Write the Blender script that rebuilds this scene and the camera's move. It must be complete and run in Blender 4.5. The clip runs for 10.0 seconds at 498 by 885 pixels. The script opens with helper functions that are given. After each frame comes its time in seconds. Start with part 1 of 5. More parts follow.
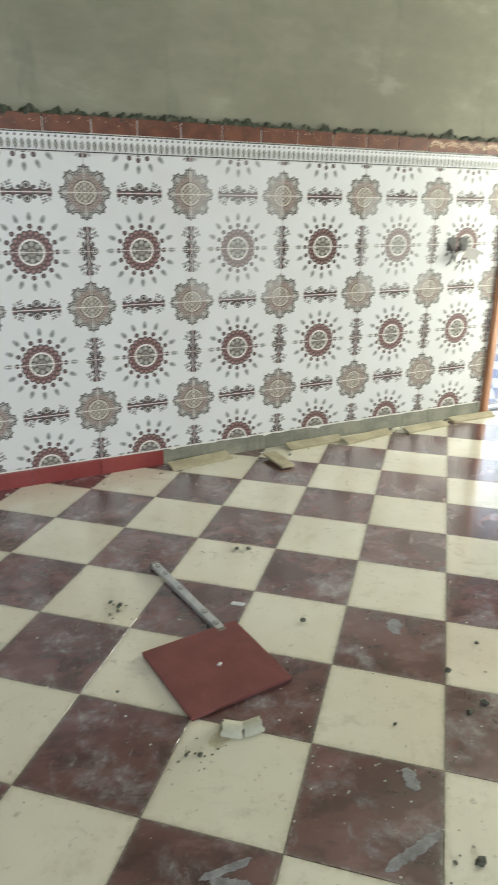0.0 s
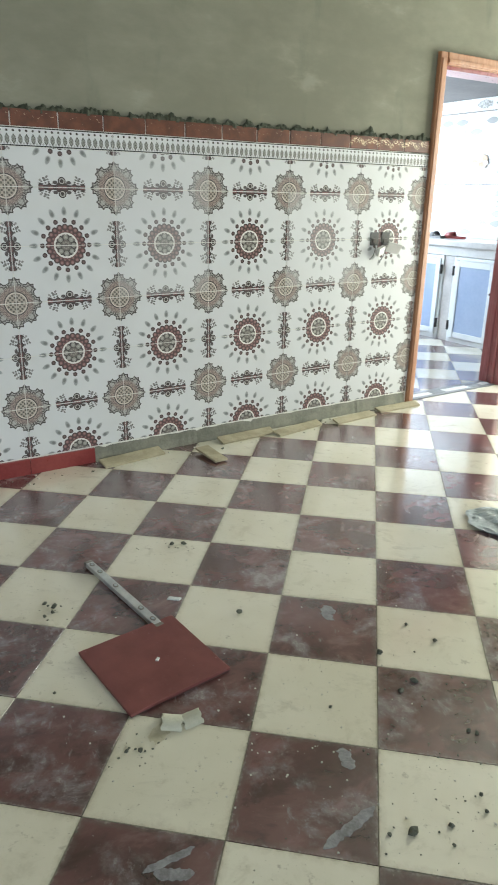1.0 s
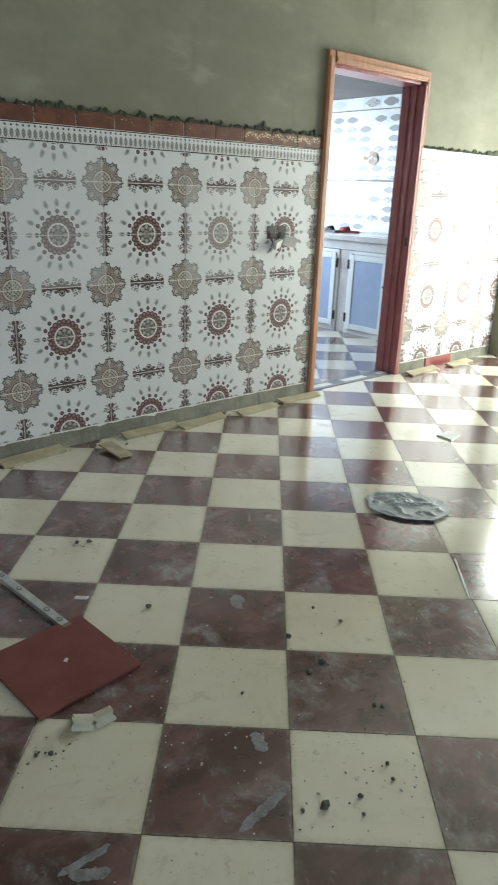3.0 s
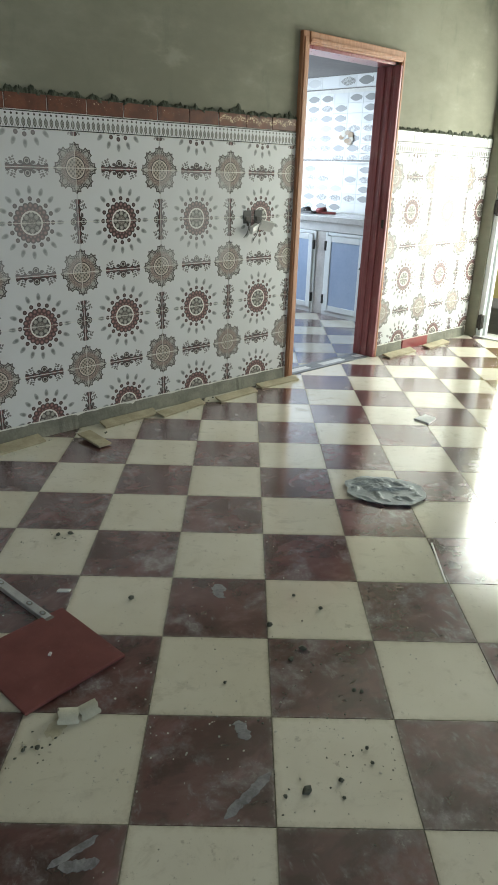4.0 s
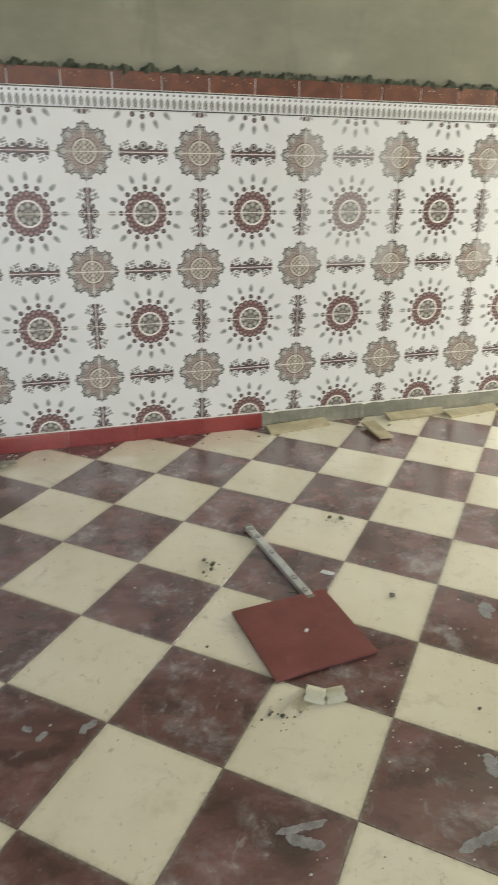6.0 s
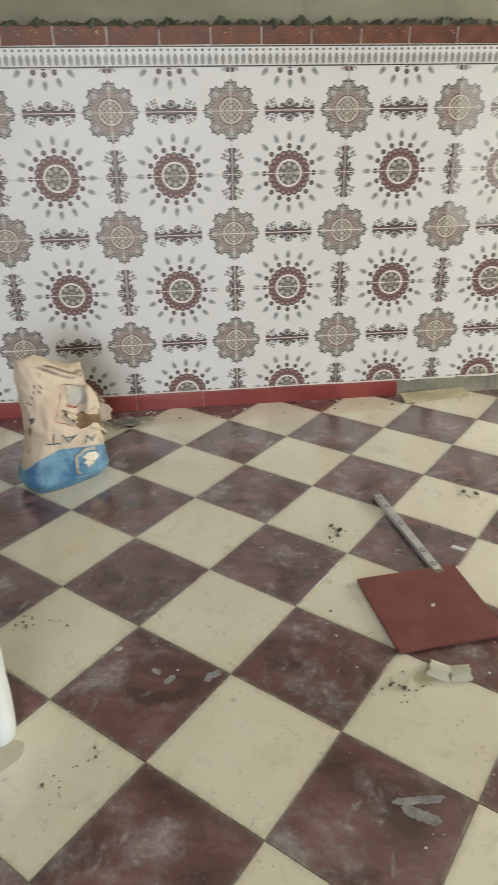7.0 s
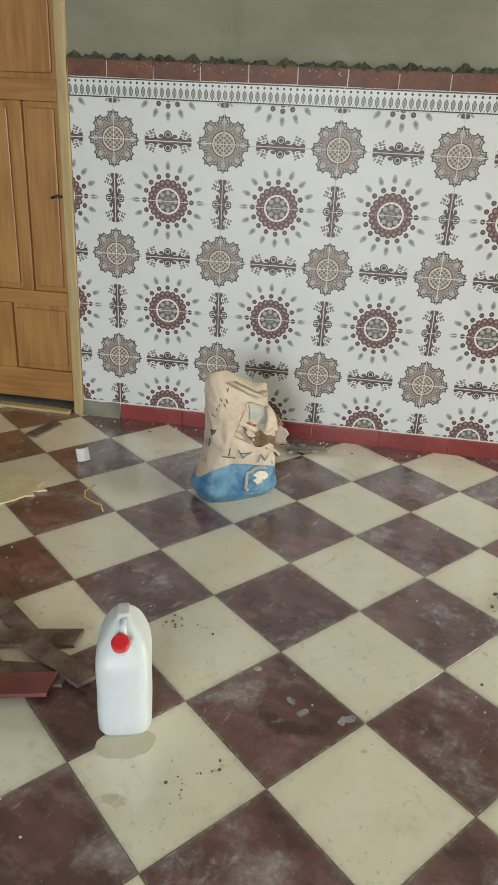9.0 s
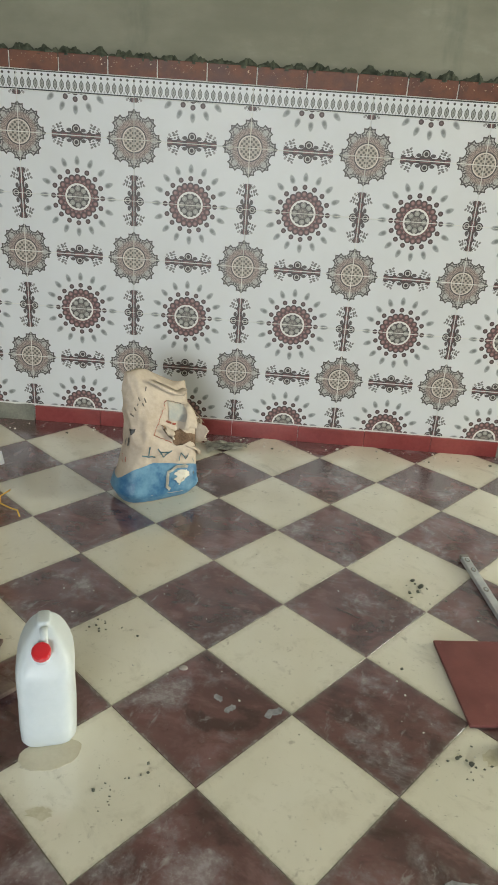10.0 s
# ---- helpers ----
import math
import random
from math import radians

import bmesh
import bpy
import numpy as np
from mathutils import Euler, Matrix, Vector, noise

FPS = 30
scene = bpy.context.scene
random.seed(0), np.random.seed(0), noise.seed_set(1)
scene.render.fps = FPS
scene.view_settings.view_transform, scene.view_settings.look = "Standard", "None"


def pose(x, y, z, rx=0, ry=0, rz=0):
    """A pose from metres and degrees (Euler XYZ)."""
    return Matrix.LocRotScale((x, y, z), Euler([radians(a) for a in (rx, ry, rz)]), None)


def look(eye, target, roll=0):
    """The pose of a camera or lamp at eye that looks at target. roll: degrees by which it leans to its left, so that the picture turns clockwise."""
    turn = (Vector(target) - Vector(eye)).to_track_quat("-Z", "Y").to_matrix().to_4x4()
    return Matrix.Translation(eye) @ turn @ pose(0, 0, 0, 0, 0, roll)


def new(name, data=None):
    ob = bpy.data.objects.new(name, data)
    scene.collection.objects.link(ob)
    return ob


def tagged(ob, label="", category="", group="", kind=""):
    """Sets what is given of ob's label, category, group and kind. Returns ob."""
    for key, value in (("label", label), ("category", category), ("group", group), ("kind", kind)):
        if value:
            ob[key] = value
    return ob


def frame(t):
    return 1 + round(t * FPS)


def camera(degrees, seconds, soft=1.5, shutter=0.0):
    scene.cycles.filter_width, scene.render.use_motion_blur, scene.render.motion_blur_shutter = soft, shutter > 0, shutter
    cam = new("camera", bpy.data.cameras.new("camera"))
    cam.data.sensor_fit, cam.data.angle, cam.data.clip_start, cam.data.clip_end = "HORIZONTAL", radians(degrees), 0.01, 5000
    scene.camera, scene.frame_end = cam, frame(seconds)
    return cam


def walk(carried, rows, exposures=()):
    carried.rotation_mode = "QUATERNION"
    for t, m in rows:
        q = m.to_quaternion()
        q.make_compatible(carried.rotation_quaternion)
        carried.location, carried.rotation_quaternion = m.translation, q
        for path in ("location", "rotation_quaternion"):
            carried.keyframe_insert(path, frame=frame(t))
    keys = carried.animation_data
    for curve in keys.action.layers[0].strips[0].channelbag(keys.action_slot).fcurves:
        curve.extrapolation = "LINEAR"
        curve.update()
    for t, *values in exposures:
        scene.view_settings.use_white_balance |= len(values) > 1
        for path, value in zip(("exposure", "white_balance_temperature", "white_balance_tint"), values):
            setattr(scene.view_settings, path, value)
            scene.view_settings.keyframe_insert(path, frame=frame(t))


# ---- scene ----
# ---- camera ----
cam = camera(40.1, 10.0, soft=1.1, shutter=0.5)
PATH = [
    (0, (-0.782, -1.171, 1.308), (0.068, 0.513, 0.644), 0.7),
    (0.5, (-0.791, -1.181, 1.32), (0.204, 0.428, 0.673), 1.4),
    (1, (-0.787, -1.191, 1.32), (0.23, 0.392, 0.64), 1.1),
    (1.5, (-0.778, -1.195, 1.308), (0.361, 0.313, 0.651), 1.9),
    (2, (-0.783, -1.196, 1.316), (0.357, 0.31, 0.66), 1.6),
    (2.5, (-0.783, -1.194, 1.306), (0.364, 0.308, 0.651), 1.5),
    (3, (-0.787, -1.204, 1.315), (0.447, 0.211, 0.627), 2.0),
    (3.2, (-0.781, -1.207, 1.329), (0.47, 0.189, 0.63), 1.9),
    (4.3, (-0.793, -1.206, 1.362), (0.469, 0.149, 0.607), 1.9),
    (4.5, (-0.797, -1.201, 1.344), (0.412, 0.203, 0.59), 1.4),
    (5, (-0.79, -1.18, 1.334), (0.191, 0.374, 0.544), 1.5),
    (5.5, (-0.797, -1.165, 1.355), (-0.02, 0.49, 0.543), 1.4),
    (5.7, (-0.788, -1.168, 1.342), (-0.096, 0.544, 0.575), 1.1),
    (6.8, (-0.829, -1.167, 1.352), (-0.538, 0.613, 0.488), -0.2),
    (7, (-0.808, -1.158, 1.34), (-0.603, 0.629, 0.465), -0.9),
    (7.5, (-0.819, -1.159, 1.346), (-0.766, 0.673, 0.545), -0.7),
    (8, (-0.839, -1.16, 1.352), (-0.916, 0.672, 0.553), 1.5),
    (8.5, (-0.837, -1.156, 1.35), (-0.971, 0.693, 0.602), 1.2),
    (9, (-0.853, -1.16, 1.332), (-1.117, 0.657, 0.54), 3.1),
    (9.5, (-0.842, -1.15, 1.333), (-0.952, 0.684, 0.544), 2.8),
    (10, (-0.847, -1.158, 1.337), (-0.883, 0.68, 0.548), 4.2),
]
EXPOSURES = [(0.0, 0.06, 6200, 11), (0.6, 0.02, 6100, 9), (1.2, -0.27, 6000, 9), (2.0, -0.51, 5950, 9), (3.0, -0.77, 5900, 9), (4.4, -1.12, 6050, 9), (5.0, -0.47, 6050, 9), (5.5, -0.02, 6400, 11), (7.0, 0.16, 6700, 16), (8.5, 0.2, 6650, 14), (10.0, 0.12, 6500, 10)]
walk(cam, [(t, look(eye, target, roll)) for t, eye, target, roll in PATH], EXPOSURES)

# ---- world, sun, large lights ----
world = bpy.data.worlds.new("sky")
scene.world = world
world.use_nodes = True
sky = world.node_tree.nodes.new("ShaderNodeTexSky")
sky.sky_type, sky.sun_disc = "NISHITA", False
sky.sun_elevation, sky.sun_rotation = radians(52), radians(255)
back = world.node_tree.nodes["Background"]
back.inputs["Strength"].default_value = 0.12
world.node_tree.links.new(sky.outputs[0], back.inputs["Color"])

sun = new("sun", bpy.data.lights.new("sun", "SUN"))
sun.data.energy, sun.data.angle, sun.data.color = 3.5, radians(0.5), (1.0, 0.95, 0.86)
sun.matrix_world = look((-6, -2, 9), (0, -0.4, 0))


def window_light(name, eye, target, width, height, watts, colour, spread=180):
    lamp = new(name, bpy.data.lights.new(name, "AREA"))
    lamp.data.shape, lamp.data.size, lamp.data.size_y, lamp.data.spread = "RECTANGLE", width, height, radians(spread)
    lamp.data.energy, lamp.data.color = watts, colour
    lamp.matrix_world = look(eye, target)
    return lamp


window_light("doorway_light", (5.12, 0.96, 1.25), (1.2, 0.6, 0.8), 1.52, 2.2, 265, (1.0, 1.0, 0.83))
window_light("back_window_light", (-1.6, -6.62, 1.55), (-1.6, 1.9, 0.2), 2.7, 1.9, 88, (0.90, 0.97, 1.0), 100)
window_light("kitchen_window_light", (3.7, 4.98, 1.55), (3.9, 2.4, 1.0), 1.9, 1.1, 180, (0.80, 0.90, 1.0))

# ---- plan ----
WALL_Y = 2.032          # face of the wall tiles
PITCH = 0.502           # wall tile and joint
COL0, ROW0 = 0.006, 0.336   # a corner of the wall tile grid
FLOOR_TILE, FLOOR_TURN = 0.3299, radians(-42.04)
ROOM = (-4.6, 4.9, -6.6, 2.045)
KITCHEN = (2.1, 5.1, 2.2, 4.95)
DADO_TOP, BORDER_TOP, TRIM_TOP, CEILING = 1.503, 1.581, 1.650, 3.05


# ---- shader arithmetic ----
class Val:
    """A socket of a node tree that takes part in sums."""
    tree = None

    def __init__(self, s):
        self.s = s

    def __add__(self, o): return op("ADD", self, o)
    def __radd__(self, o): return op("ADD", o, self)
    def __sub__(self, o): return op("SUBTRACT", self, o)
    def __rsub__(self, o): return op("SUBTRACT", o, self)
    def __mul__(self, o): return op("MULTIPLY", self, o)
    def __rmul__(self, o): return op("MULTIPLY", o, self)
    def __truediv__(self, o): return op("DIVIDE", self, o)


def plug(v, socket):
    if isinstance(v, Val):
        Val.tree.links.new(v.s, socket)
    else:
        socket.default_value = v


def op(kind, a, b=0.0, c=0.0):
    n = Val.tree.nodes.new("ShaderNodeMath")
    n.operation = kind
    for v, s in zip((a, b, c), n.inputs):
        plug(v, s)
    return Val(n.outputs[0])


def absolute(a): return op("ABSOLUTE", a)
def least(a, b): return op("MINIMUM", a, b)
def most(a, b): return op("MAXIMUM", a, b)
def hypot(a, b): return op("SQRT", a * a + b * b)


def step(a, low, high):
    """0 below low, 1 above high; falling where low is above high."""
    n = Val.tree.nodes.new("ShaderNodeMapRange")
    n.interpolation_type = "SMOOTHSTEP"
    flip = low > high
    lo, hi = min(low, high), max(low, high)
    for v, s in zip((a, lo, hi, 1.0 if flip else 0.0, 0.0 if flip else 1.0), (n.inputs[0], n.inputs[1], n.inputs[2], n.inputs[3], n.inputs[4])):
        plug(v, s)
    return Val(n.outputs[0])


def mix(f, a, b):
    n = Val.tree.nodes.new("ShaderNodeMix")
    n.data_type = "RGBA"
    plug(f, n.inputs[0])
    for v, s in ((a, n.inputs[6]), (b, n.inputs[7])):
        plug(v if isinstance(v, Val) else (*v, 1.0), s)
    return Val(n.outputs[2])


def coords(kind="Object", world_space=False):
    if world_space:
        return Val(Val.tree.nodes.new("ShaderNodeNewGeometry").outputs["Position"])
    return Val(Val.tree.nodes.new("ShaderNodeTexCoord").outputs[kind])


def split(v):
    n = Val.tree.nodes.new("ShaderNodeSeparateXYZ")
    plug(v, n.inputs[0])
    return [Val(o) for o in n.outputs]


def join(x, y, z):
    n = Val.tree.nodes.new("ShaderNodeCombineXYZ")
    for v, s in zip((x, y, z), n.inputs):
        plug(v, s)
    return Val(n.outputs[0])


def cloud(v, scale, detail=4.0, rough=0.55, w=None, warp=0.0):
    n = Val.tree.nodes.new("ShaderNodeTexNoise")
    if w is not None:
        n.noise_dimensions = "4D"
        plug(w, n.inputs["W"])
    plug(v, n.inputs["Vector"])
    for k, x in (("Scale", scale), ("Detail", detail), ("Roughness", rough), ("Distortion", warp)):
        n.inputs[k].default_value = x
    return Val(n.outputs[0])


def chance():
    return Val(Val.tree.nodes.new("ShaderNodeObjectInfo").outputs["Random"])


def material(name, build, **values):
    """build() returns a dict of the shader's inputs; 'bump' is (height, strength, distance)."""
    m = bpy.data.materials.new(name)
    m.use_nodes = True
    Val.tree = m.node_tree
    shader = m.node_tree.nodes["Principled BSDF"]
    for key, v in values.items():
        shader.inputs[key.replace("_", " ")].default_value = v
    for key, v in (build() if build else {}).items():
        if key == "bump":
            n = m.node_tree.nodes.new("ShaderNodeBump")
            plug(v[0], n.inputs["Height"])
            n.inputs["Strength"].default_value, n.inputs["Distance"].default_value = v[1], v[2]
            m.node_tree.links.new(n.outputs[0], shader.inputs["Normal"])
        elif isinstance(v, tuple):
            shader.inputs[key].default_value = (*v, 1.0)
        else:
            plug(v, shader.inputs[key])
    return m


def mottled(name, a, b, scale, rough=0.6, spread=0.15, bump=0.3, fine=None, distance=0.003, **values):
    """A surface whose colour wanders from a to b, with grain at a second scale."""
    def build():
        p = coords()
        r = chance()
        big, small = cloud(p, scale, 5, 0.6, r * 20.0), cloud(p, (fine or scale * 12), 3, 0.6, r * 9.0)
        f = step(big * 0.7 + small * 0.3, 0.35, 0.65)
        return {"Base Color": mix(f, a, b), "Roughness": rough + (small - 0.5) * spread, "bump": (small, bump, distance)}
    return material(name, build, **values)


# ---- materials ----
WHITE_GLAZE = (0.67, 0.68, 0.69)


def motif_print(colour, x, z, redness, fade):
    """The printed flowers, suns and bars of the wall tiles; x and z in metres from a flower's middle."""
    fx, fz = least(x, PITCH - x), absolute(z)
    sx, sz = absolute(x - PITCH / 2), PITCH / 2 - fz
    dark, pink = (0.035, 0.022, 0.02), (0.37, 0.275, 0.235)

    def bar(c, along, across):
        ink = (0.030, 0.017, 0.015)
        inside = step(along, 0.108, 0.106)
        bumps = op("POWER", absolute(op("SINE", along * 78.0 + 0.2)), 6.0)
        c = mix(step(across - (0.0105 + bumps * 0.0090), 0.0015, -0.0010) * inside, c, (0.045, 0.024, 0.022))
        c = mix(step(absolute(across - 0.0050), 0.0024, 0.0012) * inside * step(op("SINE", along * 150.0), -0.6, 0.4) * 0.8, c, (0.24, 0.10, 0.095))
        c = mix(step(across, 0.0026, 0.0016) * inside * 0.8, c, WHITE_GLAZE)
        ring = hypot(along, across - 0.027)
        c = mix(step(ring, 0.0185, 0.0170), c, ink)
        c = mix(step(absolute(ring - 0.0105), 0.0026, 0.0014), c, (0.48, 0.46, 0.43))
        stem = hypot((along - 0.031) * 0.7, across - 0.021)
        c = mix(step(stem, 0.0085, 0.0068) * 0.95, c, ink)
        curls = op("SINE", along * 270.0 + across * 190.0) * op("SINE", across * 360.0 - along * 110.0)
        spray = step(across - (0.022 + step(along, 0.048, 0.070) * step(along, 0.100, 0.080) * 0.026), 0.001, -0.004)
        c = mix(step(curls, 0.02, 0.30) * spray * step(across, 0.010, 0.014) * step(along, 0.040, 0.046) * inside * 0.88, c, (0.050, 0.038, 0.034))
        leaf = hypot((along - 0.078) * 0.8 + (across - 0.034) * 0.6, ((across - 0.034) * 0.8 - (along - 0.078) * 0.6) * 2.2)
        c = mix(step(leaf, 0.013, 0.009) * 0.75, c, (0.10, 0.088, 0.08))
        c = mix(step(hypot(along - 0.066, across - 0.046), 0.0055, 0.0035) * 0.7, c, (0.10, 0.085, 0.075))
        c = mix(step(hypot(along - 0.098, across - 0.030), 0.0065, 0.0040) * 0.7, c, (0.12, 0.10, 0.09))
        return c

    colour = bar(colour, sx, fz)
    colour = bar(colour, sz, fx)
    # flower: eight round lace petals about a brown field
    r = hypot(fx, fz)
    turn = op("ARCTAN2", fz, fx)
    a = op("PINGPONG", turn, math.pi / 8)
    du, dv = r * op("SINE", a), r * op("COSINE", a) - 0.081
    d = hypot(du, dv * 0.92)
    barbs = op("ABSOLUTE", op("SINE", op("ARCTAN2", du, dv) * 4.5)) * 0.0085
    edge = most(step(d + barbs, 0.0385, 0.0365), step(r, 0.0900, 0.0885))
    colour = mix(edge, colour, (0.42, 0.405, 0.38))
    rim = step(absolute(d + barbs * 0.8 - 0.0325), 0.0038, 0.0024) * step(r, 0.070, 0.078)
    colour = mix(rim * 0.97, colour, (0.035, 0.028, 0.026))
    lace = op("SINE", d * 620.0) * op("SINE", du * 260.0 + 0.9) + op("SINE", dv * 540.0) * 0.5
    colour = mix(edge * step(lace, 0.10, 0.45) * step(r, 0.066, 0.080) * 0.85, colour, (0.055, 0.044, 0.040))
    heart = hypot(du, (dv - 0.006) * 0.75)
    colour = mix(step(absolute(heart - 0.0135), 0.0026, 0.0012) * 0.8, colour, (0.06, 0.048, 0.044))
    colour = mix(step(heart, 0.0100, 0.0085) * 0.75, colour, (0.42, 0.41, 0.39))
    colour = mix(step(r, 0.086, 0.066) * 0.85, colour, pink)
    rays = op("SINE", turn * 64.0)
    colour = mix(step(r, 0.092, 0.066) * step(rays, -0.1, 0.7) * 0.66, colour, (0.085, 0.058, 0.05))
    colour = mix(step(absolute(r - 0.0665 - op("SINE", turn * 16.0) * 0.006), 0.0030, 0.0015) * 0.6, colour, (0.09, 0.06, 0.055))
    colour = mix(step(absolute(r - 0.0525), 0.0036, 0.0024), colour, (0.065, 0.05, 0.045))
    colour = mix(step(absolute(r - 0.0475), 0.0030, 0.0020), colour, (0.64, 0.58, 0.51))
    check = op("SINE", fx * 310.0) * op("SINE", fz * 310.0)
    colour = mix(step(r, 0.0450, 0.0438), colour, mix(step(check, -0.15, 0.35), (0.43, 0.38, 0.32), (0.10, 0.085, 0.07)))
    colour = mix(step(least(fx, fz), 0.0030, 0.0018) * step(r, 0.086, 0.080) * 0.8, colour, (0.60, 0.55, 0.49))
    # sun
    q = hypot(sx, sz)
    ang = op("ARCTAN2", sz, sx)
    b = op("PINGPONG", ang, math.pi / 16)
    along, across = q - 0.151, q * b
    leaf = hypot(along, across * (1.75 + along * 20.0))
    colour = mix(step(leaf, 0.0235, 0.013) * 0.85, colour, (0.235, 0.25, 0.245))
    colour = mix(step(hypot(along + 0.005, across * 1.4), 0.013, 0.005) * 0.65, colour, (0.10, 0.105, 0.10))
    dot = hypot(q - 0.1105, across)
    red = mix(redness, (0.070, 0.040, 0.036), (0.150, 0.047, 0.046))
    colour = mix(step(dot, 0.0118, 0.0102), colour, mix(0.75, red, dark))
    colour = mix(step(dot, 0.0060, 0.0030) * 0.5, colour, (0.22, 0.15, 0.14))
    e = op("PINGPONG", ang, math.pi / 20)
    scallop = hypot(q - 0.080, q * e)
    band = most(step(scallop, 0.0158, 0.0145), step(q, 0.084, 0.082))
    colour = mix(band, colour, red)
    colour = mix(step(absolute(scallop - 0.0128), 0.0040, 0.0018) * 0.95, colour, mix(0.85, red, dark))
    colour = mix(step(hypot(q - 0.082, q * e), 0.0085, 0.0040) * 0.60, colour, (0.42, 0.25, 0.235))
    inner = op("PINGPONG", ang + math.pi / 20, math.pi / 20)
    colour = mix(step(hypot(q - 0.0655, q * inner), 0.0062, 0.0040) * 0.6, colour, (0.34, 0.19, 0.18))
    colour = mix(step(q, 0.0580, 0.0565), colour, (0.72, 0.70, 0.66))
    g = op("PINGPONG", ang, math.pi / 8)
    bead = hypot(q - 0.0365, q * g)
    colour = mix(step(q + absolute(op("SINE", ang * 8.0)) * -0.003, 0.0475, 0.0460), colour, (0.055, 0.045, 0.040))
    colour = mix(step(bead, 0.0118, 0.0102), colour, (0.30, 0.29, 0.255))
    colour = mix(step(bead, 0.0050, 0.0030), colour, (0.42, 0.41, 0.37))
    colour = mix(step(q, 0.0245, 0.0230), colour, (0.15, 0.13, 0.115))
    colour = mix(step(hypot(q - 0.014, q * g), 0.0050, 0.0034) * 0.7, colour, (0.34, 0.31, 0.27))
    colour = mix(step(sz, 0.0022, 0.0012) * step(q, 0.096, 0.092) * 0.55, colour, (0.62, 0.57, 0.53))
    return mix(fade, colour, WHITE_GLAZE)


def wall_tile_build(redness, fade):
    def build():
        p = coords()
        x, y, z = split(p)
        r = chance()
        dirt = cloud(p, 5.0, 5, 0.6, r * 31.0)
        base = mix(step(dirt, 0.35, 0.75), WHITE_GLAZE, (0.635, 0.64, 0.64))
        c = motif_print(base, x, z, redness, fade)
        film = cloud(p, 18.0, 4, 0.65, r * 17.0)
        c = mix(step(film, 0.6, 0.8) * 0.10, c, (0.5, 0.5, 0.46))
        return {"Base Color": c, "Roughness": 0.36 + film * 0.2, "bump": (cloud(p, 9.0, 2, 0.5, r * 3.0), 0.06, 0.004)}
    return build


TILE_PRINT = material("printed_wall_tile", wall_tile_build(0.7, 0.04))
TILE_PRINT_DARK = material("printed_wall_tile_dark", wall_tile_build(0.25, 0.0))
# Paler print: glare on some suns, and one smudged flower, put into colour.
TILE_PRINT_PALE = material("printed_wall_tile_pale", wall_tile_build(0.5, 0.26))


def border_build():
    x, y, z = split(coords())
    c = WHITE_GLAZE
    cell = PITCH / 18
    u = op("PINGPONG", x, cell / 2)
    tip = op("PINGPONG", x + cell / 2, cell / 2)
    c = mix(step(absolute(z - 0.0030), 0.0034, 0.0024), c, (0.03, 0.03, 0.03))
    c = mix(step(absolute(z - 0.0745), 0.0030, 0.0020), c, (0.04, 0.035, 0.03))
    c = mix(step(hypot(u, z - 0.062), 0.0058, 0.0044), c, (0.05, 0.04, 0.035))
    drop = most(u * 1.3, u * 0.85 + absolute(z - 0.0285) * 0.52)
    c = mix(step(drop, 0.0125, 0.0108), c, (0.085, 0.082, 0.075))
    c = mix(step(drop, 0.0095, 0.0070), c, (0.30, 0.30, 0.275))
    c = mix(step(drop, 0.0040, 0.0020), c, (0.13, 0.13, 0.12))
    c = mix(step(tip + absolute(z - 0.012) * 0.7, 0.0055, 0.004) * 0.6, c, (0.3, 0.3, 0.28))
    return {"Base Color": c, "Roughness": 0.42}


BORDER = material("printed_border_tile", border_build)


def terracotta_build(low=0.655, rows=0.034):
    p = coords()
    x, y, z = split(p)
    r = chance()
    tone = cloud(p, 14.0, 4, 0.6, r * 11.0)
    c = mix(step(tone, 0.35, 0.7), (0.095, 0.030, 0.016), (0.180, 0.062, 0.029))
    c = mix(step(cloud(p, 38.0, 5, 0.75, r * 7.0), 0.52, 0.66) * 0.5, c, (0.075, 0.034, 0.022))
    gold = cloud(join(x * 1.0, y, z * 1.3), 115.0, 2, 0.5, r * 40.0, 0.6)
    arch = absolute(op("SINE", x * 30.0)) * 0.018
    band = step(absolute(z - rows - arch), 0.020, 0.006)
    c = mix(step(gold, low, low + 0.04) * band * (step(r, 0.2, 0.7) if low > 0.58 else 1.0), c, (0.80, 0.62, 0.40))
    return {"Base Color": c, "Roughness": 0.35 + tone * 0.3, "bump": (gold, 0.35, 0.003)}


TERRACOTTA = material("terracotta_trim", terracotta_build)
TERRACOTTA_GOLD = material("terracotta_trim_with_gold", lambda: terracotta_build(0.53, 0.030))
MORTAR_GREEN = mottled("green_grey_mortar", (0.028, 0.036, 0.022), (0.095, 0.105, 0.07), 34, 0.85, bump=0.9)
MORTAR = mottled("grey_mortar", (0.155, 0.155, 0.125), (0.26, 0.255, 0.205), 7, 0.9, bump=0.8, fine=90)
GROUT = mottled("pale_grout", (0.66, 0.65, 0.60), (0.76, 0.75, 0.70), 12, 0.85)
GROUT_FLOOR = mottled("dirty_floor_grout", (0.18, 0.17, 0.13), (0.42, 0.39, 0.30), 3.0, 0.85, fine=50)


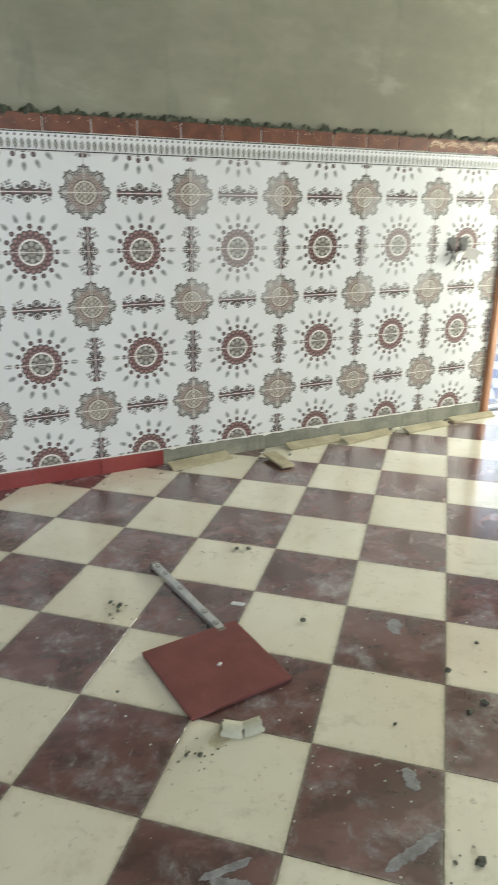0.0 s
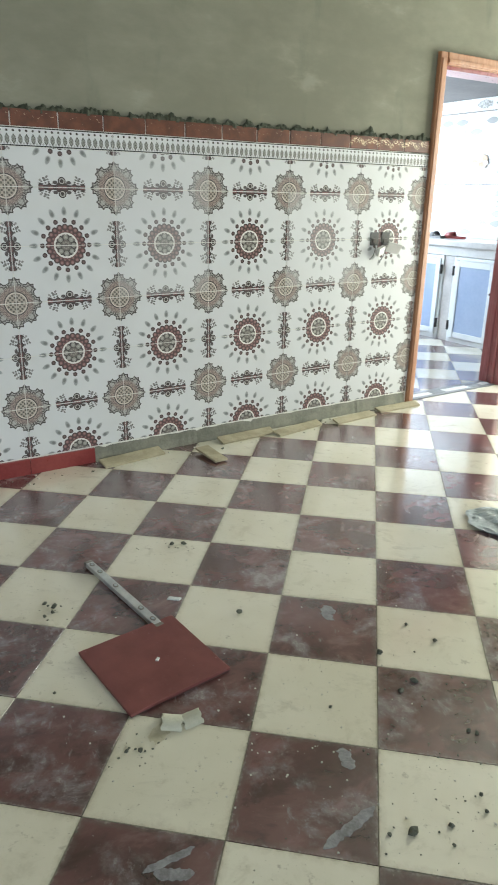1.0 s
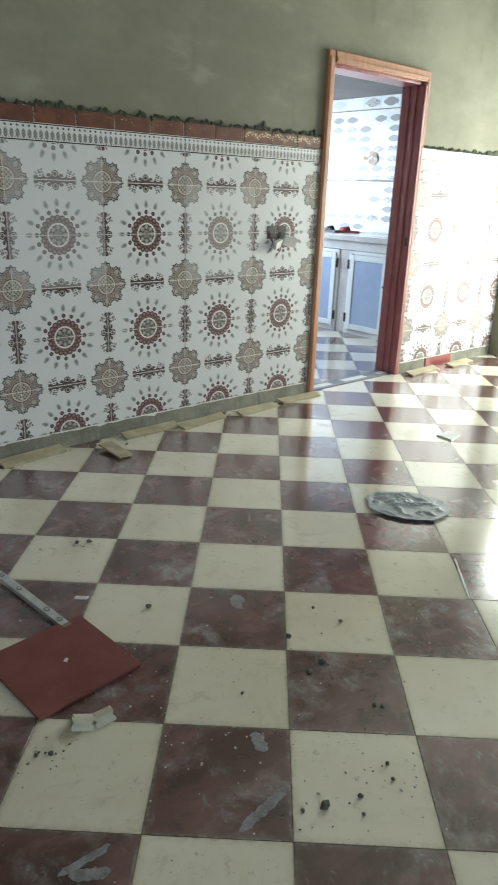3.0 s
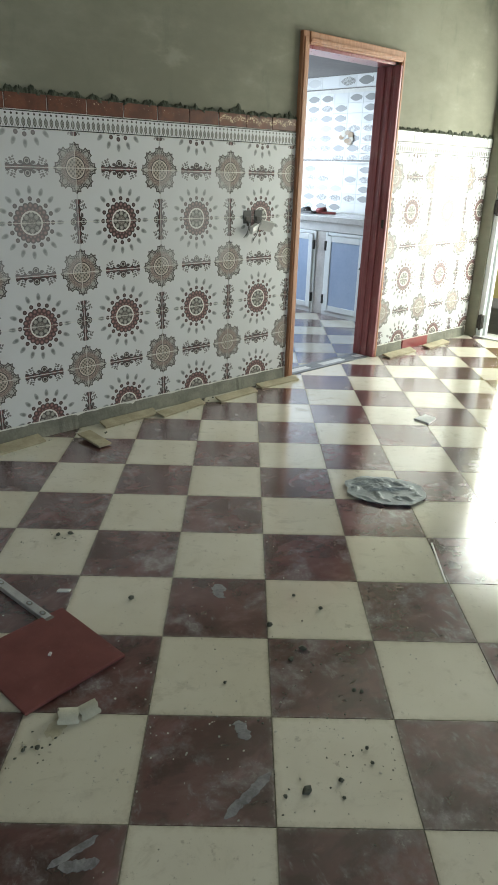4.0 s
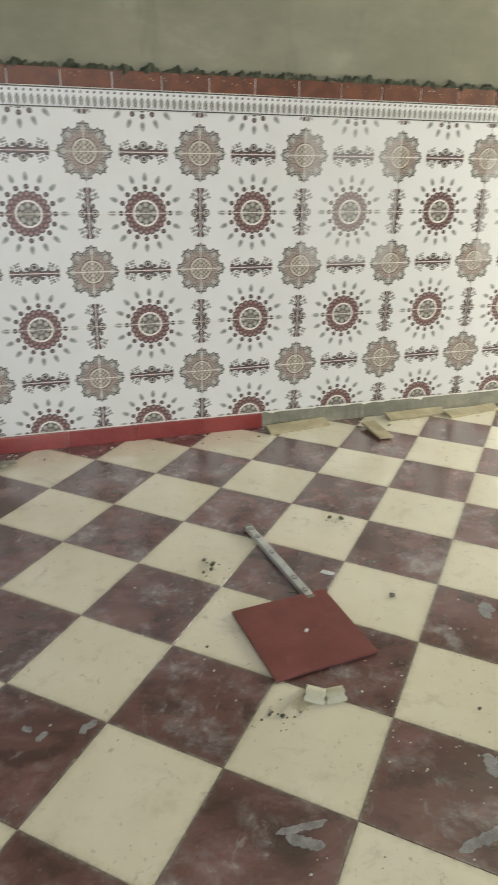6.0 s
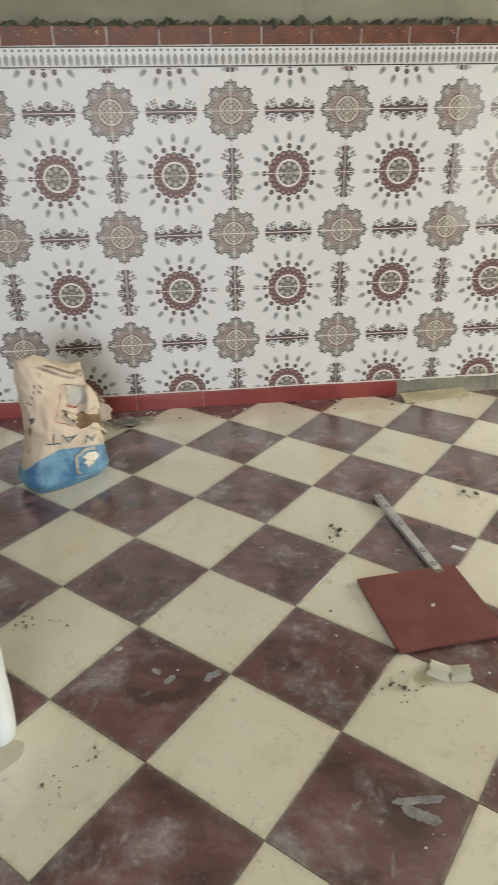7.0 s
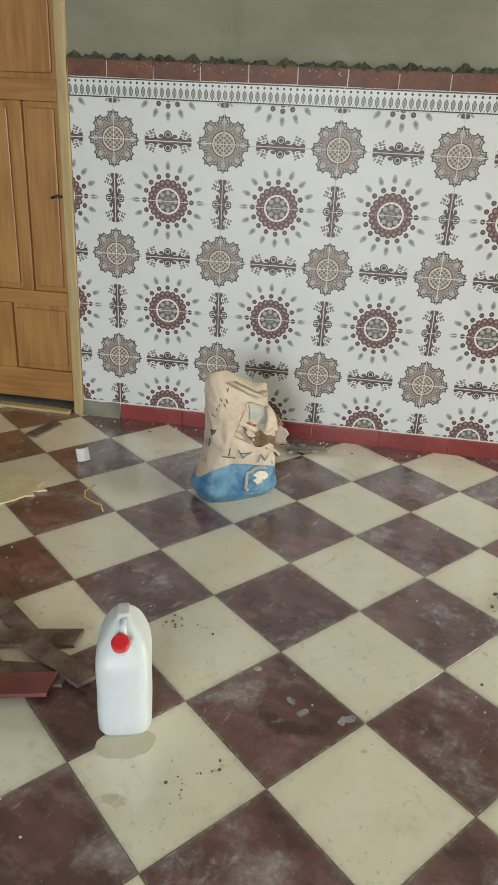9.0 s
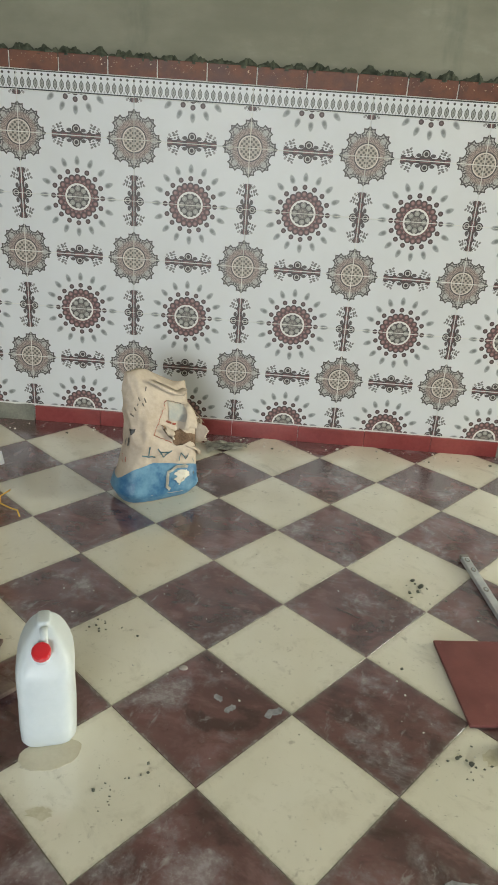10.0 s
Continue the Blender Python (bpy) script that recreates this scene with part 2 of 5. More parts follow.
def plaster_build():
    p = coords(world_space=True)
    x, y, z = split(p)
    big, mid, fine = cloud(p, 0.9, 4, 0.55), cloud(join(x, y, z * 2.2), 3.2, 6, 0.65), cloud(p, 60.0, 4, 0.7)
    f = step(big * 0.55 + mid * 0.45, 0.36, 0.64)
    c = mix(f, (0.208, 0.203, 0.152), (0.275, 0.269, 0.208))
    c = mix(step(mid, 0.58, 0.75) * 0.45, c, (0.345, 0.338, 0.27))
    run = cloud(join(x * 1.6, y, z * 0.5), 2.6, 5, 0.65)
    c = mix(step(run, 0.58, 0.76) * 0.40, c, (0.105, 0.120, 0.092))
    c = mix(step(cloud(p, 1.9, 3, 0.5), 0.6, 0.8) * 0.35, c, (0.160, 0.162, 0.128))
    return {"Base Color": c, "Roughness": 0.85 + fine * 0.1, "bump": (mid * 0.5 + fine * 0.5, 0.25, 0.004)}


PLASTER = material("raw_grey_plaster", plaster_build)


def cream_build():
    p = coords()
    r = chance()
    big, stain, fine = cloud(p, 4.0, 4, 0.55, r * 50.0), cloud(p, 9.0, 6, 0.7, r * 23.0, 0.6), cloud(p, 120.0, 3, 0.6, r)
    c = mix(step(big, 0.3, 0.7), (0.70, 0.660, 0.535), (0.77, 0.735, 0.620))
    c = mix((r - 0.5) * 0.25 + 0.12, c, (0.69, 0.68, 0.57))
    c = mix(step(stain, 0.54, 0.70) * 0.40, c, (0.46, 0.42, 0.31))
    scuff = cloud(join(*[v * k for v, k in zip(split(p), (1.0, 2.2, 1.0))]), 5.0, 6, 0.72, r * 71.0, 0.5)
    c = mix(step(scuff, 0.55, 0.74) * 0.45, c, (0.36, 0.33, 0.26))
    c = mix(step(cloud(p, 26.0, 5, 0.75, r * 19.0), 0.59, 0.68) * 0.5, c, (0.28, 0.245, 0.18))
    c = mix(step(fine, 0.66, 0.73) * 0.6, c, (0.13, 0.115, 0.08))
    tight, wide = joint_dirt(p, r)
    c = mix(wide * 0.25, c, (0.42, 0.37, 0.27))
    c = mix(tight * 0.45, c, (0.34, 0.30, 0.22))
    return {"Base Color": c, "Roughness": 0.05 + stain * 0.22, "bump": (big + fine * 0.05, 0.05, 0.004)}


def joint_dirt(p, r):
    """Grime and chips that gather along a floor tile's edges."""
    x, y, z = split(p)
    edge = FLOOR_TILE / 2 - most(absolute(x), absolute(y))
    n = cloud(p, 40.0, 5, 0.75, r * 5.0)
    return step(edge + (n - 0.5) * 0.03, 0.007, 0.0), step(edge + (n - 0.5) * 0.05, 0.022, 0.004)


def plum_build():
    p = coords()
    r = chance()
    x, y, z = split(p)
    v = join(x + y * 0.55, y - x * 0.55, z)
    stretched = join(x + y * 0.6, (y - x * 0.6) * 1.7, z)
    big, marble = cloud(v, 3.4, 4, 0.55, r * 50.0), cloud(stretched, 5.0, 5, 0.62, r * 37.0, 0.5)
    fine, grit = cloud(p, 130.0, 4, 0.7, r), cloud(p, 45.0, 6, 0.8, r * 3.0)
    c = mix(step(big, 0.3, 0.7), (0.080, 0.037, 0.035), (0.165, 0.078, 0.077))
    c = mix(step(marble, 0.50, 0.66) * 0.55, c, (0.27, 0.145, 0.148))
    c = mix(step(marble, 0.48, 0.36) * 0.65, c, (0.040, 0.020, 0.018))
    haze = cloud(v, 5.0, 6, 0.68, r * 91.0, 0.3)
    c = mix(step(haze, 0.49, 0.68) * 0.60, c, (0.31, 0.275, 0.29))
    c = mix(step(haze * 0.55 + grit * 0.45, 0.55, 0.63) * 0.5, c, (0.40, 0.375, 0.38))
    smear = cloud(join(x * 2.4 + y, y * 1.0 - x * 0.5, z), 7.0, 6, 0.7, r * 63.0, 0.4)
    c = mix(step(smear, 0.58, 0.69) * 0.5, c, (0.38, 0.36, 0.365))
    c = mix(step(grit, 0.40, 0.30) * 0.5, c, (0.034, 0.018, 0.017))
    c = mix(step(fine, 0.66, 0.72) * 0.7, c, (0.48, 0.46, 0.44))
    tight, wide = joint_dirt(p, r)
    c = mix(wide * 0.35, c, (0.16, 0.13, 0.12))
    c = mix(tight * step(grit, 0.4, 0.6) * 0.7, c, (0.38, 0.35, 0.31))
    return {"Base Color": c, "Roughness": 0.07 + haze * 0.26, "bump": (big + haze * 0.4 + fine * 0.06, 0.06, 0.004)}


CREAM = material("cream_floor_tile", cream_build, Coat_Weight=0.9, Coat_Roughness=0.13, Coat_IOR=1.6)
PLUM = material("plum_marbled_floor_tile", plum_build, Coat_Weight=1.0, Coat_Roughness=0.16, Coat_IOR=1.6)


def red_tile_build():
    p = coords()
    r = chance()
    big, mid, fine = cloud(p, 6.0, 5, 0.6, r * 9.0), cloud(p, 17.0, 7, 0.75, r * 5.0, 0.6), cloud(p, 120.0, 3, 0.6, r)
    c = mix(step(big, 0.3, 0.7), (0.150, 0.040, 0.038), (0.215, 0.068, 0.062))
    c = mix(step(mid, 0.56, 0.74) * 0.4, c, (0.27, 0.135, 0.125))
    c = mix(step(mid, 0.42, 0.30) * 0.5, c, (0.105, 0.028, 0.027))
    c = mix(step(fine, 0.68, 0.74) * 0.6, c, (0.42, 0.34, 0.32))
    return {"Base Color": c, "Roughness": 0.3 + mid * 0.35, "bump": (mid + fine * 0.2, 0.15, 0.003)}


RED_TILE = material("red_cement_tile", red_tile_build)
RED_TILE_SHADE = mottled("shaded_tile_edge", (0.06, 0.03, 0.025), (0.1, 0.055, 0.045), 20, 0.8)
SKIRT_RED = mottled("red_skirting", (0.20, 0.030, 0.030), (0.27, 0.055, 0.05), 6, 0.35, 0.3, 0.12, 70)
OFFCUT = mottled("beige_offcut", (0.30, 0.265, 0.175), (0.45, 0.40, 0.28), 10, 0.7, fine=90)
BROWN_OFFCUT = mottled("dusty_brown_offcut", (0.075, 0.038, 0.03), (0.20, 0.145, 0.115), 16, 0.65, 0.3, 0.3, 110)
CRUMB = mottled("dark_green_grey_crumb", (0.045, 0.05, 0.038), (0.15, 0.155, 0.12), 60, 0.9)
PALE_CRUMB = mottled("pale_plaster_crumb", (0.42, 0.41, 0.36), (0.62, 0.6, 0.54), 60, 0.9)
WHITE_PLASTER = mottled("chipped_white_plaster", (0.48, 0.48, 0.38), (0.60, 0.59, 0.49), 18, 0.8)


def wood_build(a, b, grain_axis, scale, rough, dusty=0.0):
    def build():
        p = coords()
        x, y, z = split(p)
        v = join(x * (1.0 if grain_axis == "x" else 14.0), y * 14.0, z * (1.0 if grain_axis == "z" else 14.0))
        r = chance()
        g, tone = cloud(v, scale, 6, 0.65, r * 13.0, 0.4), cloud(p, 2.2, 3, 0.5, r * 7.0)
        c = mix(step(g * 0.65 + tone * 0.35, 0.34, 0.66), a, b)
        if dusty:
            c = mix(step(cloud(p, 7.0, 5, 0.7), 0.5, 0.8) * dusty, c, (0.42, 0.34, 0.30))
        return {"Base Color": c, "Roughness": rough + (g - 0.5) * 0.2, "bump": (g, 0.12, 0.002)}
    return build


HONEY = material("honey_varnished_wood", wood_build((0.34, 0.155, 0.042), (0.50, 0.26, 0.085), "z", 3.0, 0.4))
HONEY_ACROSS = material("honey_varnished_wood_across", wood_build((0.33, 0.15, 0.04), (0.49, 0.25, 0.08), "x", 3.0, 0.4))
ORANGE_WOOD = material("orange_brown_wood", wood_build((0.34, 0.15, 0.075), (0.48, 0.25, 0.14), "z", 4.0, 0.45, 0.4))
RED_WOOD = material("dark_red_wood", wood_build((0.24, 0.075, 0.080), (0.37, 0.145, 0.15), "z", 4.0, 0.3, 0.35))
PALE_WOOD = material("pale_unpainted_post", wood_build((0.36, 0.26, 0.12), (0.50, 0.385, 0.20), "z", 3.0, 0.6, 0.2))
PALE_WOOD_FLAT = material("pale_batten_wood", wood_build((0.42, 0.32, 0.155), (0.56, 0.45, 0.26), "x", 3.0, 0.6, 0.2))
JUG_PLASTIC = mottled("milky_white_plastic", (0.60, 0.655, 0.675), (0.66, 0.71, 0.73), 4, 0.42, 0.1, 0.05, 40, Subsurface_Weight=0.25, Subsurface_Radius=(0.02, 0.02, 0.02))
CAP_RED = mottled("red_plastic", (0.55, 0.012, 0.02), (0.62, 0.02, 0.03), 20, 0.32, 0.1, 0.05)
KRAFT = mottled("creased_kraft_paper", (0.44, 0.355, 0.275), (0.56, 0.475, 0.385), 7, 0.75, 0.2, 0.4, 60)
# Inner paper's brown, darkened with the shade inside the tear.
TEAR_SHADE = mottled("shaded_inner_paper", (0.10, 0.055, 0.03), (0.26, 0.17, 0.11), 18, 0.9, 0.2, 0.5)
FADED = mottled("faded_grey_print", (0.34, 0.355, 0.34), (0.50, 0.45, 0.38), 14, 0.75, 0.2, 0.3, 60)
KRAFT_IN = mottled("inner_kraft_paper", (0.36, 0.25, 0.16), (0.48, 0.38, 0.28), 12, 0.85, 0.2, 0.5)
BAG_BLUE = mottled("blue_printed_paper", (0.030, 0.13, 0.27), (0.15, 0.31, 0.44), 13, 0.45, 0.2, 0.5, 50)
INK_BLUE = mottled("blue_ink", (0.06, 0.17, 0.22), (0.15, 0.27, 0.31), 30, 0.7)
INK_RED = mottled("red_ink", (0.42, 0.09, 0.07), (0.52, 0.2, 0.15), 30, 0.7)
INK_GREY = mottled("grey_ink", (0.16, 0.15, 0.14), (0.28, 0.26, 0.23), 30, 0.7)
INK_WHITE = mottled("white_print", (0.60, 0.56, 0.47), (0.68, 0.65, 0.57), 25, 0.7)
METAL = mottled("scuffed_aluminium", (0.50, 0.52, 0.53), (0.66, 0.68, 0.68), 25, 0.38, 0.3, 0.2, 120, Metallic=0.55)
BLACK = mottled("dull_black_plastic", (0.02, 0.02, 0.02), (0.045, 0.042, 0.04), 20, 0.5)
IRON = mottled("dark_iron", (0.03, 0.028, 0.026), (0.07, 0.06, 0.055), 20, 0.45, Metallic=0.6)
SHEET = mottled("grey_blue_plastic_sheet", (0.30, 0.345, 0.37), (0.52, 0.57, 0.59), 9, 0.5, 0.25, 0.35, 60)
WIRE = mottled("yellow_wire", (0.62, 0.35, 0.03), (0.7, 0.42, 0.06), 30, 0.45)
WHITE_PLASTIC = mottled("white_plastic", (0.70, 0.70, 0.68), (0.78, 0.78, 0.76), 20, 0.4)
YELLOW_STAIN = mottled("yellow_cardboard", (0.54, 0.46, 0.25), (0.66, 0.58, 0.37), 9, 0.75, 0.2, 0.3, 60)
ALU_WHITE = mottled("white_lacquered_aluminium", (0.72, 0.76, 0.78), (0.79, 0.82, 0.83), 6, 0.35)
PANEL_BLUE = mottled("blue_grey_panel", (0.33, 0.42, 0.60), (0.39, 0.48, 0.65), 3, 0.4)
COUNTER = mottled("grey_marble", (0.45, 0.44, 0.43), (0.62, 0.61, 0.6), 5, 0.25, 0.15, 0.05)
YELLOW_WALL = mottled("sunlit_yellow_render", (0.62, 0.52, 0.17), (0.70, 0.60, 0.25), 2, 0.9, bump=0.4)
GROUND = mottled("grey_concrete_ground", (0.20, 0.20, 0.19), (0.31, 0.30, 0.28), 1.5, 0.9, bump=0.5, fine=30)
CEILING_MAT = mottled("ceiling_plaster", (0.50, 0.50, 0.45), (0.60, 0.60, 0.55), 1.2, 0.9, fine=30)
# Far darker than CEILING_MAT: the kitchen ceiling's shade is in this colour.
CEILING_SHADE = mottled("shaded_ceiling_plaster", (0.13, 0.12, 0.115), (0.18, 0.17, 0.16), 1.2, 0.9, fine=30)
STRIP_GREY = mottled("grey_stone_and_door_gap", (0.12, 0.13, 0.145), (0.2, 0.21, 0.225), 8, 0.3)
STRIP_WHITE = mottled("white_threshold_stone", (0.55, 0.56, 0.56), (0.66, 0.66, 0.65), 8, 0.3)


def kitchen_tile_build(long, high):
    def build():
        p = coords()
        x, y, z = split(p)
        r = chance()
        c = mix(r, (0.74, 0.745, 0.73), (0.64, 0.65, 0.635))
        lens = (y + high * 0.12) / long
        shape = absolute(z) - (1.0 - lens * lens) * high
        tail = absolute(z) * 0.5 + absolute(y + long * 0.86) - high * 0.40
        speck = cloud(p, 70.0, 3, 0.7, r * 9.0)
        dotted = step(op("FRACT", r * 7.0), 0.45, 0.55)
        tone = mix(dotted, (0.25, 0.25, 0.235), mix(step(speck, 0.42, 0.6), (0.20, 0.195, 0.18), (0.52, 0.51, 0.48)))
        c = mix(step(least(shape, tail), 0.002, -0.002) * step(op("FRACT", r * 13.0), 0.20, 0.30), c, tone)
        return {"Base Color": c, "Roughness": 0.3}
    return build


KITCHEN_TILE = material("kitchen_tile_with_leaf_print", kitchen_tile_build(0.080, 0.031))
KITCHEN_TILE_LARGE = material("kitchen_tile_with_large_leaf_print", kitchen_tile_build(0.098, 0.040))


# ---- mesh helpers ----
def mesh_of(name, bm, mat, smooth=False):
    me = bpy.data.meshes.new(name)
    bm.normal_update()
    bm.to_mesh(me)
    bm.free()
    for m in (mat if isinstance(mat, (list, tuple)) else [mat]):
        me.materials.append(m)
    if smooth:
        for f in me.polygons:
            f.use_smooth = True
    return me


def part(name, bm, mat, parent=None, label="", smooth=False, at=None):
    ob = new(name, bm if isinstance(bm, bpy.types.Mesh) else mesh_of(name, bm, mat, smooth))
    if parent is not None:
        ob.parent = parent
    if at is not None:
        ob.matrix_basis = at
    if label:
        ob["label"] = label
    return ob


def holder(name, m, label, category, group="", kind=""):
    ob = new(name)
    ob.matrix_basis = m
    ob.empty_display_size = 0.05
    return tagged(ob, label, category, group, kind)


def box(x0, x1, y0, y1, z0, z1, bevel=0.0, bm=None):
    own = bmesh.new()
    bmesh.ops.create_cube(own, size=1.0)
    for v in own.verts:
        v.co = Vector((x0 + (v.co.x + 0.5) * (x1 - x0), y0 + (v.co.y + 0.5) * (y1 - y0), z0 + (v.co.z + 0.5) * (z1 - z0)))
    if bevel:
        bmesh.ops.bevel(own, geom=list(own.edges), offset=bevel, segments=2, affect="EDGES", profile=0.6)
    if bm is None:
        return own
    tmp = bpy.data.meshes.new("tmp")
    own.to_mesh(tmp)
    own.free()
    bm.from_mesh(tmp)
    bpy.data.meshes.remove(tmp)
    return bm


def boxes(*rows, bevel=0.0):
    bm = bmesh.new()
    for r in rows:
        box(*r, bevel=bevel, bm=bm)
    return bm


def prism(points, z0, z1, chamfer=0.0):
    """An upright slab over a convex outline, its top edge chamfered."""
    bm = bmesh.new()
    c = sum((Vector(p) for p in points), Vector((0, 0))) / len(points)
    rings = [(z0, 0.0), (z1 - chamfer, 0.0), (z1, chamfer)] if chamfer else [(z0, 0.0), (z1, 0.0)]
    loops = []
    for z, inset in rings:
        loop = []
        for p in points:
            d = Vector(p) - c
            q = c + d * (1 - inset / max(d.length, 1e-6) * 1.2)
            loop.append(bm.verts.new((q.x, q.y, z)))
        loops.append(loop)
    n = len(points)
    for a, b in zip(loops, loops[1:]):
        for i in range(n):
            bm.faces.new((a[i], a[(i + 1) % n], b[(i + 1) % n], b[i]))
    bm.faces.new(loops[-1])
    bm.faces.new(loops[0][::-1])
    return bm


def lump(radius, seed, flat=0.7, bm=None, at=(0, 0, 0)):
    """An irregular crumb that rests on z = 0 of its place."""
    rnd = random.Random(seed)
    own = bmesh.new()
    bmesh.ops.create_icosphere(own, subdivisions=1, radius=radius)
    for v in own.verts:
        k = rnd.uniform(0.65, 1.25)
        v.co = Vector((v.co.x * k * rnd.uniform(0.8, 1.3), v.co.y * k, v.co.z * k * flat))
    low = min(v.co.z for v in own.verts)
    for v in own.verts:
        v.co += Vector(at) - Vector((0, 0, low + radius * 0.1))
    if bm is None:
        return own
    tmp = bpy.data.meshes.new("tmp")
    own.to_mesh(tmp)
    own.free()
    bm.from_mesh(tmp)
    bpy.data.meshes.remove(tmp)
    return bm


def loft(rings, closed_ends=True):
    bm = bmesh.new()
    loops = [[bm.verts.new(p) for p in ring] for ring in rings]
    n = len(rings[0])
    for a, b in zip(loops, loops[1:]):
        for i in range(n):
            bm.faces.new((a[i], a[(i + 1) % n], b[(i + 1) % n], b[i]))
    if closed_ends:
        bm.faces.new(loops[0][::-1])
        bm.faces.new(loops[-1])
    return bm


def tube(points, radius, sides=8):
    rings = []
    for i, p in enumerate(points):
        a, b = Vector(points[max(i - 1, 0)]), Vector(points[min(i + 1, len(points) - 1)])
        q = (b - a).to_track_quat("Z", "Y")
        rings.append([Vector(p) + q @ Vector((radius * math.cos(k * math.tau / sides), radius * math.sin(k * math.tau / sides), 0)) for k in range(sides)])
    return loft(rings)


def clip(points, rect):
    """Cuts a convex outline to the rectangle x0, x1, y0, y1."""
    for axis, limit, keep in ((0, rect[0], 1), (0, rect[1], -1), (1, rect[2], 1), (1, rect[3], -1)):
        out = []
        for a, b in zip(points, points[1:] + points[:1]):
            da, db = keep * (a[axis] - limit), keep * (b[axis] - limit)
            if da >= 0:
                out.append(a)
            if da * db < 0:
                k = da / (da - db)
                out.append((a[0] + (b[0] - a[0]) * k, a[1] + (b[1] - a[1]) * k))
        points = out
        if len(points) < 3:
            return []
    return points


# ---- structure ----
# the wall with both inner doors
DOOR_L, DOOR_K = (-3.16, -2.218, 2.10), (2.60, 3.555, 2.10)
wall = part("wall_main", boxes(
    (-4.6, DOOR_L[0], 2.045, 2.195, -0.05, CEILING),
    (DOOR_L[0], DOOR_L[1], 2.045, 2.195, DOOR_L[2], CEILING),
    (DOOR_L[1], DOOR_K[0], 2.045, 2.195, -0.05, CEILING),
    (DOOR_K[0], DOOR_K[1], 2.045, 2.195, DOOR_K[2], CEILING),
    (DOOR_K[1], 5.1, 2.045, 2.195, -0.05, CEILING)), PLASTER)
tagged(wall, "raw grey-green plastered wall with a printed tile dado", "wall", kind="structure")
# the wall with the way out
OUT = (0.15, 1.93, 2.35)
wall_out = part("wall_right", boxes(
    (4.9, 5.1, -6.6, OUT[0], -0.05, CEILING), (4.9, 5.1, OUT[0], OUT[1], OUT[2], CEILING), (4.9, 5.1, OUT[1], 2.045, -0.05, CEILING)), PLASTER)
tagged(wall_out, "raw plastered wall with an open doorway to daylight", "wall", kind="structure")
wall_left = tagged(part("wall_left", box(-4.75, -4.6, -6.75, 2.195, -0.05, CEILING), PLASTER), "plain raw plastered wall", "wall", kind="structure")
wall_back = part("wall_back", boxes(
    (-4.6, -3.0, -6.75, -6.6, -0.05, CEILING), (-3.0, -0.2, -6.75, -6.6, -0.05, 0.40), (-3.0, -0.2, -6.75, -6.6, 2.50, CEILING), (-0.2, 5.1, -6.75, -6.6, -0.05, CEILING)), PLASTER)
tagged(wall_back, "plain raw plastered wall with a window opening", "wall", kind="structure")
ceiling = tagged(part("ceiling", box(-4.75, 5.1, -6.75, 2.195, CEILING, CEILING + 0.15), CEILING_MAT), "plain plastered ceiling", "ceiling", kind="structure")
floor = tagged(part("floor", boxes((-4.6, 4.9, -6.6, 2.05, -0.08, -0.0035), (4.9, 5.1, OUT[0], OUT[1], -0.08, -0.0035)), GROUT_FLOOR), "checkered cream and plum cement tile floor, dusty with rubble", "floor", kind="structure")
kitchen_floor = tagged(part("floor_kitchen", box(KITCHEN[0], KITCHEN[1], 2.05, KITCHEN[3], -0.08, -0.0035), GROUT_FLOOR), "checkered tile floor of the kitchen", "floor", kind="structure")
kitchen_wall = tagged(part("wall_kitchen_far", box(5.1, 5.25, 2.195, 5.1, -0.05, 2.35), GROUT), "white kitchen wall tiled with grey leaf prints", "wall", kind="structure")
kitchen_side = tagged(part("wall_kitchen_side", box(1.95, 2.1, 2.195, 5.1, -0.05, 2.35), PLASTER), "plain kitchen wall", "wall", kind="structure")
kitchen_window_wall = part("wall_kitchen_window", boxes((2.1, 2.7, 4.95, 5.1, -0.05, 2.35), (4.75, 5.1, 4.95, 5.1, -0.05, 2.35), (2.7, 4.75, 4.95, 5.1, -0.05, 0.95), (2.7, 4.75, 4.95, 5.1, 2.15, 2.35)), PLASTER)
tagged(kitchen_window_wall, "plain kitchen wall with a window opening", "wall", kind="structure")
kitchen_ceiling = tagged(part("ceiling_kitchen", box(1.95, 5.25, 2.195, 5.1, 2.262, 2.40), CEILING_SHADE), "grey kitchen ceiling in shade", "ceiling", kind="structure")
ground = tagged(part("ground", box(-300, 300, -300, 300, -0.4, -0.1), GROUND), "grey concrete ground outside", "ground", kind="structure")
yellow_wall = tagged(part("yellow_wall", box(7.6, 7.8, -6, 9, -0.1, 3.4), YELLOW_WALL), "sunlit yellow rendered wall outside", "wall", kind="structure")

# doorway frame and sill
sill = tagged(part("door_sill", box(4.885, 5.1, OUT[0], OUT[1], -0.003, 0.012, 0.003), STRIP_WHITE), "white stone sill of the outer doorway", "sill", kind="structure")
out_frame = holder("outer_door_frame", pose(4.9, OUT[1], 0), "white lacquered metal door frame with dark hinges", "door frame", kind="structure")
part("jamb", boxes((0.02, 0.10, -0.045, 0.0, 0.012, OUT[2]), (0.06, 0.10, -0.07, -0.045, 0.012, OUT[2]), bevel=0.003), ALU_WHITE, out_frame)
for z in (0.14, 1.12, 2.05):
    part("hinge", boxes((0.0, 0.035, -0.055, -0.005, z - 0.06, z + 0.06), (-0.012, 0.006, -0.05, -0.03, z - 0.07, z + 0.07), bevel=0.004), IRON, out_frame, "dark iron hinge")
part("head", box(0.02, 0.10, OUT[0] - OUT[1], 0.0, OUT[2] - 0.05, OUT[2], 0.003), ALU_WHITE, out_frame)


